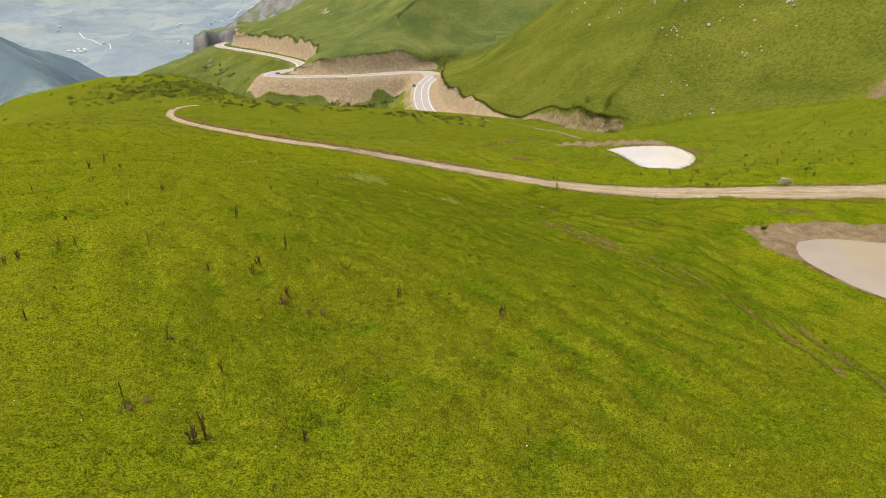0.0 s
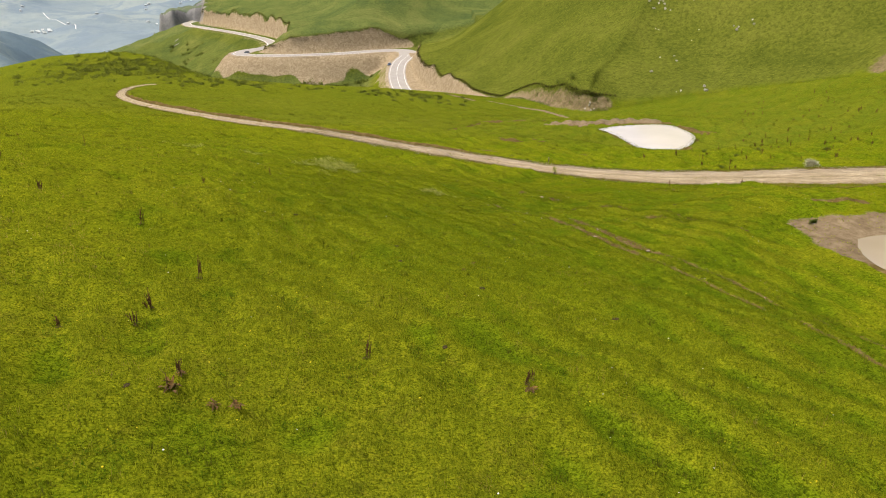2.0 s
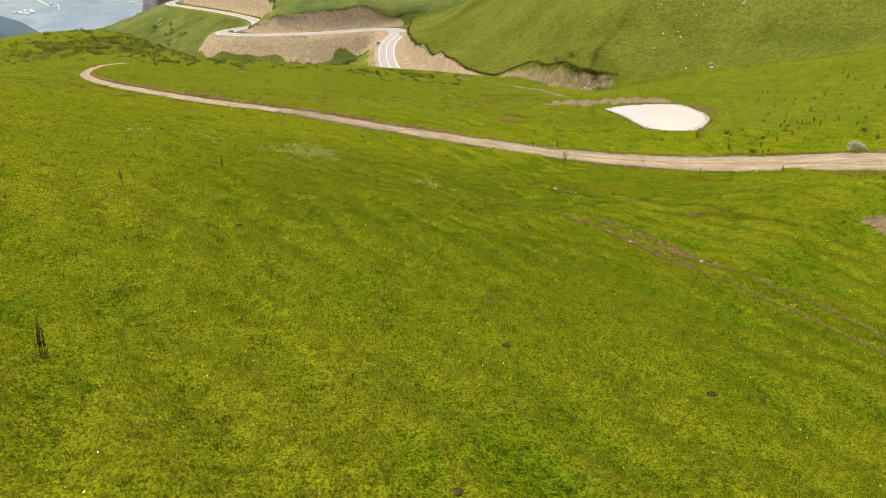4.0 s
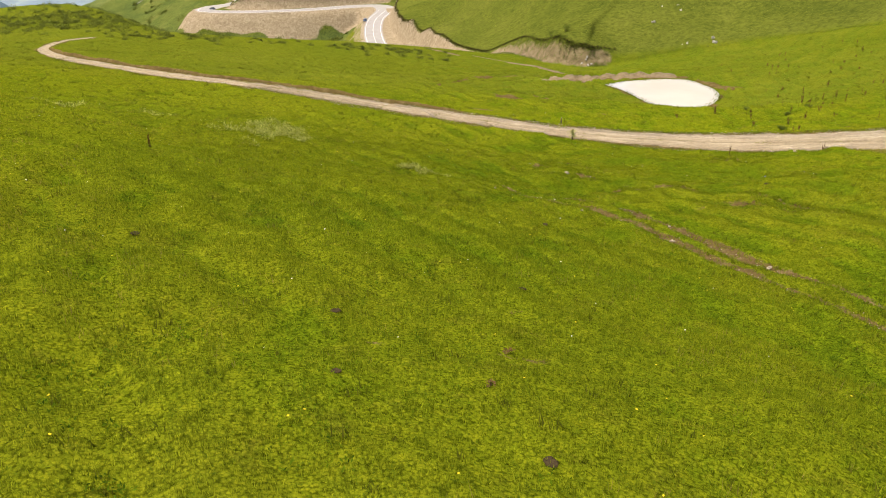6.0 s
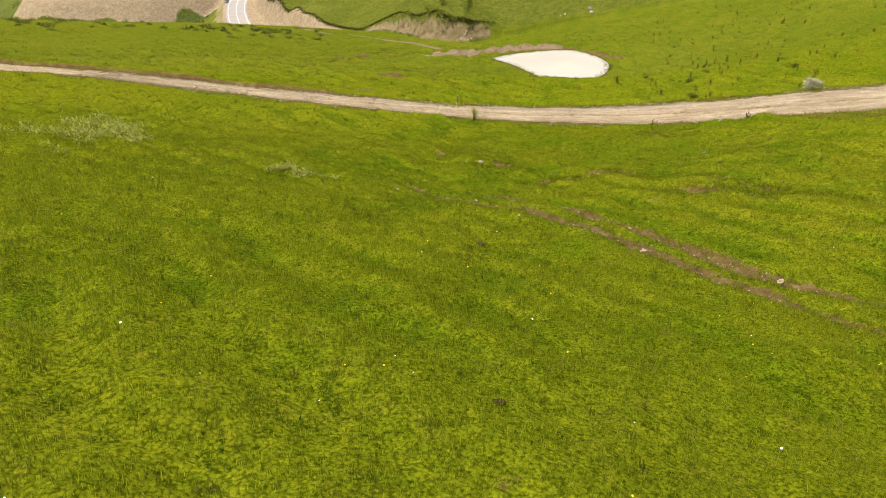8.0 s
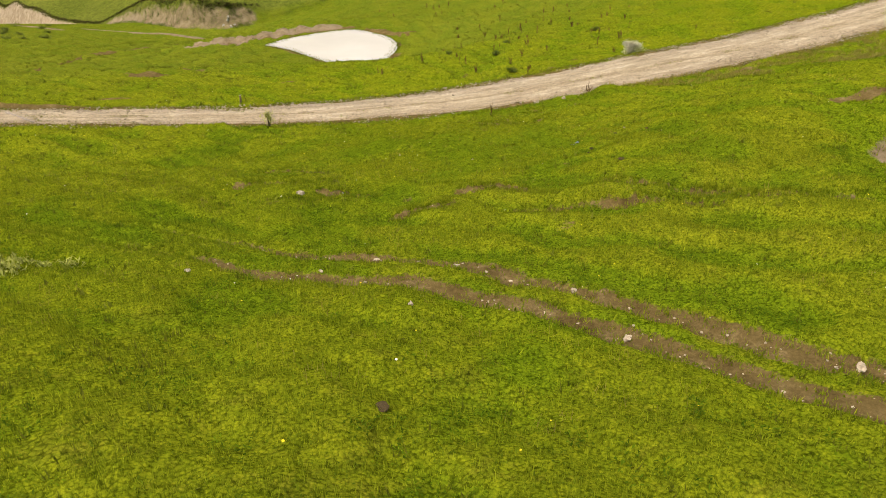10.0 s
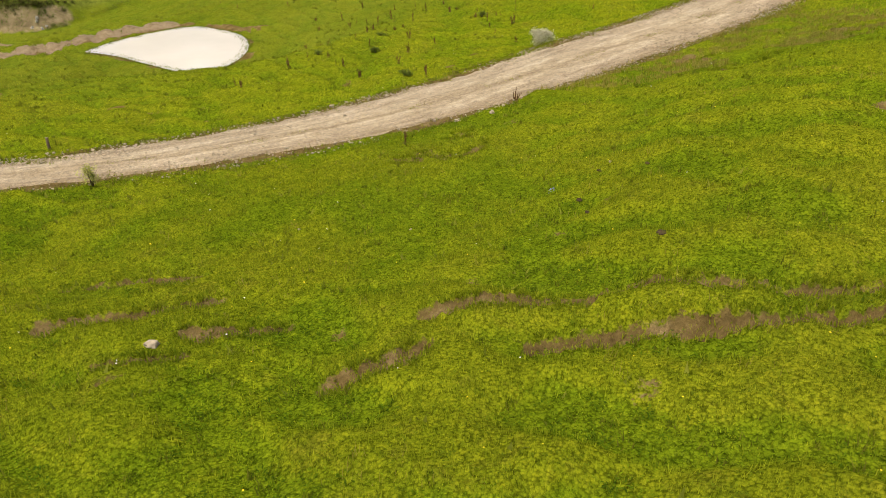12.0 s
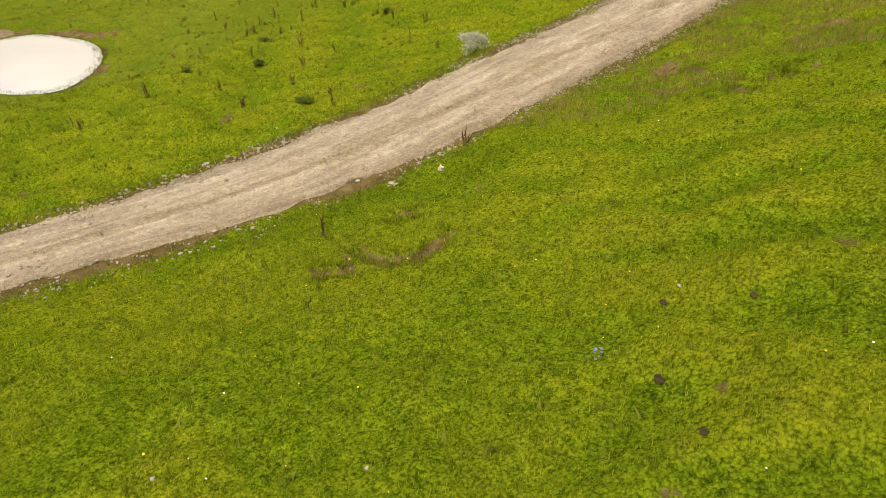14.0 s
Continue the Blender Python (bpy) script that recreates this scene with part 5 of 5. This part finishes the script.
village = [(-1309 + 11 * k, 2528 - 8 * k + 22 * (k % 3), pick.uniform(8, 14), pick.uniform(6, 9), pick.uniform(4, 6), pick.uniform(0, 0.6)) for k in range(8)]
village += [(x + pick.uniform(-25, 25), y + pick.uniform(-25, 25), pick.uniform(6, 11), pick.uniform(5, 8), pick.uniform(4, 6), pick.uniform(0, 0.6)) for x, y in ((-1535, 2863), (-1516, 2891), (-1009, 3189), (-989, 3246), (-965, 3296), (-1000, 3215), (-938, 3342), (-1133, 3086), (-1104, 3071), (-1090, 3040), (-967, 2679), (-975, 2760), (-1240, 2597), (-1180, 2750))]
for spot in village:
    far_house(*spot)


def far_track(line, half):
    """A pale road winding over the far slopes."""
    def height(x, y, mid, at, f):
        return far_slope(x, y) + 2.5
    return tagged(ribbon("road", line, 30.0, lambda at: np.full(len(at), half), height, PLASTER, 2), "pale road on the distant slopes", "road", kind="structure")


far_track([(-1401, 2810), (-1319, 2680), (-1240, 2597), (-1165, 2530), (-1138, 2475)], 1.3)
far_track([(-1009, 3189), (-965, 3270), (-938, 3342), (-960, 3520), (-940, 3640)], 1.4)

# ---- grass and herbs ----
def blade_material(name, low, high, through=0.5):
    """Blades or leaves between two greens, paler and yellower in broad drifts."""
    mat, tree, shader = material(name, 1.0, 0.0)
    each = ramp(tree, tree.nodes.new("ShaderNodeNewGeometry").outputs["Random Per Island"], (0.0, low), (1.0, high))
    drift = ramp(tree, cloudy(tree, 0.05, 5.0, 0.62, warp=0.6), (0.33, (0.88, 0.94, 0.9)), (0.5, (1, 1, 1)), (0.68, (1.08, 1.03, 1.1)))
    patch = ramp(tree, cloudy(tree, 0.9, 6.0, 0.75, warp=0.8), (0.33, (0.88, 0.90, 0.88)), (0.5, (1, 1, 1)), (0.67, (1.08, 1.07, 1.04)))
    tone = mixed(tree, 1.0, mixed(tree, 1.0, each, drift, "MULTIPLY"), patch, "MULTIPLY")
    tree.links.new(tone, shader.inputs["Base Color"])
    through_leaf = tree.nodes.new("ShaderNodeBsdfTranslucent")
    tree.links.new(tone, through_leaf.inputs["Color"])
    both = tree.nodes.new("ShaderNodeMixShader")
    both.inputs[0].default_value = through
    tree.links.new(shader.outputs[0], both.inputs[1]), tree.links.new(through_leaf.outputs[0], both.inputs[2])
    tree.links.new(both.outputs[0], tree.nodes["Material Output"].inputs["Surface"])
    return mat


GRASS = blade_material("grass_blades", (0.116, 0.148, 0.007), (0.362, 0.410, 0.019))
# duller and bluer than GRASS: the air-light of distance put into the colour
HAZED_GRASS = blade_material("hazed_grass", (0.115, 0.140, 0.012), (0.250, 0.270, 0.034))
HERB = blade_material("clover_leaves", (0.066, 0.116, 0.005), (0.206, 0.288, 0.010))
DRY = blade_material("dry_stalks", (0.24, 0.20, 0.04), (0.40, 0.33, 0.09))
TUSSOCK = blade_material("tussock_grass", (0.075, 0.092, 0.010), (0.175, 0.180, 0.020))
rnd = np.random.RandomState(7)


def scatter(n, x0, x1, y0, y1, keep=None, bare_most=0.52):
    """Places on the open turf within a rectangle: x, y and the ground's height."""
    x, y = rnd.uniform(x0, x1, n), rnd.uniform(y0, y1, n)
    if keep is not None:
        ok = keep(x, y)
        x, y = x[ok], y[ok]
    z, bare = surface(x, y)
    ok = bare < rnd.uniform(0.2, bare_most, len(x))
    ok &= np.minimum.reduce([x - x0, x1 - x, y - y0, y1 - y]) > rnd.uniform(0, 0.12 * (x1 - x0), len(x))
    for ring in (POND_1, POND_2):
        ok &= within(x, y, ring) < 0
    return x[ok], y[ok], z[ok]


def blades(name, places, count, tall, wide, mat, label, lean=1.1, round_=0.14, sink=0.03):
    """Tufts of bent three-cornered blades."""
    x, y, z = (np.repeat(v, count) for v in places)
    n = len(x)
    size = np.repeat(rnd.uniform(0.6, 1.4, len(places[0])), count)
    turn, off = rnd.uniform(0, 6.283, n), rnd.uniform(0, 6.283, n)
    far = round_ * np.sqrt(rnd.uniform(0, 1, n)) * size
    bx, by = x + far * np.cos(off), y + far * np.sin(off)
    h, w, b = tall * size * rnd.uniform(0.6, 1.2, n), wide * rnd.uniform(0.7, 1.3, n), lean * rnd.uniform(0.2, 1.3, n)
    px, py = -np.sin(turn) * w / 2, np.cos(turn) * w / 2
    a = np.stack([bx + px, by + py, z - sink], 1)
    c = np.stack([bx - px, by - py, z - sink], 1)
    tip = np.stack([bx + np.cos(turn) * h * b, by + np.sin(turn) * h * b, z + h], 1)
    verts = np.stack([a, c, tip], 1).reshape(-1, 3)
    ob = mesh_object(name, verts, np.arange(3 * n).reshape(-1, 3), mat, smooth_faces=False)
    return tagged(ob, label, "grass", kind="stuff")


def leaves(name, places, count, wide, tall, mat, label, spread_=0.2):
    """Low rosettes of flat four-cornered leaves."""
    x, y, z = (np.repeat(v, count) for v in places)
    n = len(x)
    turn, far = rnd.uniform(0, 6.283, n), spread_ * np.sqrt(rnd.uniform(0.02, 1, n))
    ln, w = wide * rnd.uniform(0.7, 1.4, n), wide * rnd.uniform(0.35, 0.6, n)
    c, s = np.cos(turn), np.sin(turn)
    ox, oy, oz = x + far * c, y + far * s, z + tall * rnd.uniform(0.2, 1.0, n)
    tilt = rnd.uniform(-0.9, 0.9, n)
    def corner(f, g):
        return np.stack([ox + c * f * ln - s * g * w, oy + s * f * ln + c * g * w, oz + tilt * f * ln + 0.15 * np.abs(g) * w], 1)
    verts = np.stack([corner(-0.5, 0), corner(0, -0.5), corner(0.5, 0), corner(0, 0.5)], 1).reshape(-1, 3)
    ob = mesh_object(name, verts, np.arange(4 * n).reshape(-1, 4), mat, smooth_faces=False)
    return tagged(ob, label, "herbs", kind="stuff")


def in_path(x, y):
    return (x < 18 + 0.35 * np.maximum(y - 35, 0))


def grassy(x, y):
    return in_path(x, y) & (lush(x, y) < rnd.uniform(0.25, 0.85, len(x)))


def clovery(x, y):
    return in_path(x, y) & (lush(x, y) > rnd.uniform(0.3, 0.85, len(x)))


LEAF = blade_material("small_leaves", (0.074, 0.112, 0.007), (0.172, 0.222, 0.012))
blades("grass", scatter(240000, -14, 32, 14, 92, grassy), 5, 0.095, 0.016, GRASS, "short uneven pasture grass in yellow and deep green", 0.5, 0.13)
blades("grass", scatter(100000, -60, 76, 0, 136, lambda x, y: (x < -12) | (x > 28) | (y < 18) | (y > 88) | (rnd.uniform(0, 1, len(x)) < 0.2)), 4, 0.085, 0.04, GRASS, "short pasture grass on the open slope", 0.9)
blades("grass", scatter(66000, -140, 160, 60, 260), 3, 0.13, 0.10, HAZED_GRASS, "coarser grass on the lower slope, dulled by painted haze")
leaves("low_herbs", scatter(48000, -20, 42, 6, 102, in_path), 4, 0.06, 0.06, LEAF, "low leafy herbs mixed into the turf", 0.16)
leaves("clover", scatter(120000, -18, 45, 8, 98, clovery), 6, 0.052, 0.09, HERB, "dark green clover and broad-leaved herbs among the grass", 0.13)
CLUMP = blade_material("leafy_clumps", (0.036, 0.070, 0.005), (0.125, 0.200, 0.009))
leaves("leafy_clumps", scatter(30000, -16, 40, 14, 100, lambda x, y: in_path(x, y) & (treads(x, y) + 0.5 * waves(x, y, 2.6, 101) > rnd.uniform(0.3, 1.5, len(x)))), 11, 0.07, 0.15, CLUMP, "dark leafy clumps in the hollows of the pasture", 0.17)
blades("dry_grass", scatter(9000, 36, 66, 72, 90, lambda x, y: (x + 1.2 * (y - 88) > 34) & (waves(x, y, 5.0, 94) > -0.3), 0.8), 6, 0.2, 0.03, DRY, "brownish dry grass beside the gravel road", 0.6, 0.15)
blades("dry_grass", scatter(9000, -30, 50, 12, 100, lambda x, y: (waves(x, y, 9.0, 93) > 0.0) & (lush(x, y) < 0.5)), 6, 0.20, 0.012, DRY, "dry straw-coloured grass stalks", 0.5, 0.16)
blades("tussocks", scatter(26000, -50, 62, 8, 130, lambda x, y: treads(x, y) + 0.6 * waves(x, y, 3.0, 98) > rnd.uniform(-0.4, 1.0, len(x))), 8, 0.15, 0.03, TUSSOCK, "darker tussocks of uneaten grass dotted over the pasture", 0.8, 0.13)
blades("tussocks", scatter(9000, -110, 140, 95, 230, lambda x, y: waves(x, y, 25.0, 97) > rnd.uniform(-1, 0.8, len(x))), 7, 0.25, 0.07, TUSSOCK, "darker tussocks of uneaten grass on the far slope", 0.8, 0.3)


def hill_places(n):
    """Places on the steep hill and on the hill beyond the road."""
    x, y = rnd.uniform(10, 240, n), rnd.uniform(205, 420, n)
    inside = -beside(x, y, HILL_FOOT)[0]
    ok = (inside > 5.5) & (inside < 150) & (waves(x, y, 18.0, 99) + 0.7 * waves(x, y, 5.0, 100) > rnd.uniform(-1.6, 1.0, n))
    return x[ok], y[ok], land(x[ok], y[ok])


HILL_GRASS = blade_material("hill_grass", (0.105, 0.125, 0.014), (0.20, 0.22, 0.03))
blades("tussocks", hill_places(70000), 3, 0.16, 0.2, HILL_GRASS, "coarse tufts of grass on the steep hillside", 1.8, 0.7)


def flowers(name, places, wide, mat, label):
    """Small six-cornered flower heads held just above the grass."""
    x, y, z = places
    n = len(x)
    k = np.arange(6) * 1.0472
    size = wide * rnd.uniform(0.6, 1.3, n)
    tilt = rnd.uniform(-0.4, 0.4, (n, 2))
    px, py = size[:, None] * np.cos(k), size[:, None] * np.sin(k)
    pz = (z + rnd.uniform(0.10, 0.2, n))[:, None] + px * tilt[:, :1] + py * tilt[:, 1:]
    verts = np.stack([x[:, None] + px, y[:, None] + py, pz], -1).reshape(-1, 3)
    ob = mesh_object(name, verts, np.arange(6 * n).reshape(-1, 6), mat, smooth_faces=False)
    return tagged(ob, label, "flowers", kind="stuff")


flowers("yellow_flowers", scatter(800, -26, 46, 8, 106), 0.022, PETAL_YELLOW, "small yellow flowers scattered in the pasture")
flowers("white_flowers", scatter(500, -26, 56, 8, 112), 0.02, PETAL_WHITE, "small white flowers scattered in the pasture")
flowers("white_flowers", scatter(260, 4, 60, 84, 112, lambda x, y: np.abs(np.abs(beside(x, y, GRAVEL_ROAD)[0]) - road_half(15.0) - 1.2) < 1.3, 0.9), 0.022, PETAL_WHITE, "white flowers along the gravel road's verge")
flowers("blue_flowers", (lambda x, y: (x, y, surface(x, y)[0]))(25.2 + rnd.normal(0, 0.1, 14), 77.9 + rnd.normal(0, 0.1, 14)), 0.025, PETAL_BLUE, "a small clump of blue flowers")


# ragged grass that leans over ruts, scars and the gravel road's edges
def along_line(line, n, off, width, start=0.0):
    pts, at = curve_points(line, 0.1)
    ahead = np.gradient(pts, axis=0)
    ahead /= np.linalg.norm(ahead, axis=1)[:, None] + 1e-9
    k = rnd.randint(int(start * len(pts)), len(pts), n)
    side = rnd.choice([-1, 1], n) * (off + rnd.normal(0, width, n))
    x, y = pts[k, 0] - ahead[k, 1] * side, pts[k, 1] + ahead[k, 0] * side
    return x, y, surface(x, y)[0]


EDGE = blade_material("edge_grass", (0.13, 0.185, 0.008), (0.28, 0.32, 0.016))
edges = [along_line(line, int(30 + 60 * len(line)), half + 0.10, 0.12) for line, half, _ in SCARS[:16]]
edges += [along_line(line, 2400, 0.36, 0.14) for line in (RUT_A, RUT_B)]
blades("turf_edge", tuple(np.concatenate(v) for v in zip(*edges)), 5, 0.085, 0.035, EDGE, "ragged grass hanging over ruts and washed-out scars", 0.9, 0.1)


def road_tufts(n):
    """Grass creeping in from the gravel road's edges and along its middle."""
    pts, at = curve_points(GRAVEL_ROAD, 0.3)
    ahead = np.gradient(pts, axis=0)
    ahead /= np.linalg.norm(ahead, axis=1)[:, None]
    k = rnd.choice(np.where((at > 6) & (at < 22))[0], n)
    half, kind = road_half(at[k]), rnd.uniform(0, 1, n)
    patchy = waves(pts[k, 0], pts[k, 1], 6.0, 95) + 0.6 * waves(pts[k, 0], pts[k, 1], 1.7, 96)
    off = np.where(kind < 0.45, half + rnd.normal(0.15, 0.3, n) + 0.3 * patchy, -half - rnd.normal(0.55, 0.5, n) + 0.3 * patchy)
    middle = kind > 0.82
    off = np.where(middle, half * rnd.normal(-0.06, 0.05, n), off)
    x, y = pts[k, 0] - ahead[k, 1] * off, pts[k, 1] + ahead[k, 0] * off
    keep = ~middle | (patchy > 0.3)
    x, y, off, half = x[keep], y[keep], off[keep], half[keep]
    _, _, px, py = beside(x, y, GRAVEL_ROAD)
    return x, y, np.where(np.abs(off) < half, land(px, py) + 0.04, surface(x, y)[0])


VERGE = blade_material("verge_weeds", (0.10, 0.095, 0.022), (0.26, 0.22, 0.055))
shore = POND_1 + POND_1[:1]
blades("shore_grass", along_line(shore, 1100, 0.3, 0.25), 6, 0.2, 0.05, LEAF, "tall dark grass along the pond's shore", 0.5, 0.2)
blades("verge_grass", road_tufts(9000), 5, 0.10, 0.035, EDGE, "ragged grass along the gravel road's edges", 0.7, 0.12)
blades("verge_grass", road_tufts(8000), 5, 0.15, 0.024, VERGE, "dry brown grass along the gravel road's edges", 0.7, 0.14)
# turf overhanging the cut banks, coloured dark for the shadow under its lip
def turf_lip(line, out, n, start, stop):
    pts, at = curve_points(line, 1.0)
    ok = np.where((at > start) & (at < stop))[0]
    ahead = np.gradient(pts, axis=0)
    ahead /= np.linalg.norm(ahead, axis=1)[:, None]
    k = rnd.choice(ok, n)
    off = out + rnd.normal(0, 0.35, n)
    x, y = pts[k, 0] + ahead[k, 1] * off, pts[k, 1] - ahead[k, 0] * off
    return x, y, land(x, y)


leaves("turf_edge", turf_lip(HILL_FOOT, 4.2, 2200, 6.0, 17.0), 5, 0.42, 0.2, SHADOW_TURF, "torn turf hanging over the cut bank, overhang shadow painted dark", 0.4)
# dark leaves strewn along the foot's crease stand for its shade
leaves("turf_edge", turf_lip(HILL_FOOT, 0.6, 420, 3.5, 7.0), 4, 0.26, 0.12, DARK_SCRUB, "dark leaves added as the shade line at the foot of the hill", 0.5)
leaves("turf_edge", turf_lip(FAR_FOOT, 4.2, 2200, 3.0, 18.0), 5, 0.55, 0.25, SHADOW_TURF, "torn turf above the road cutting, overhang shadow painted dark", 0.9)
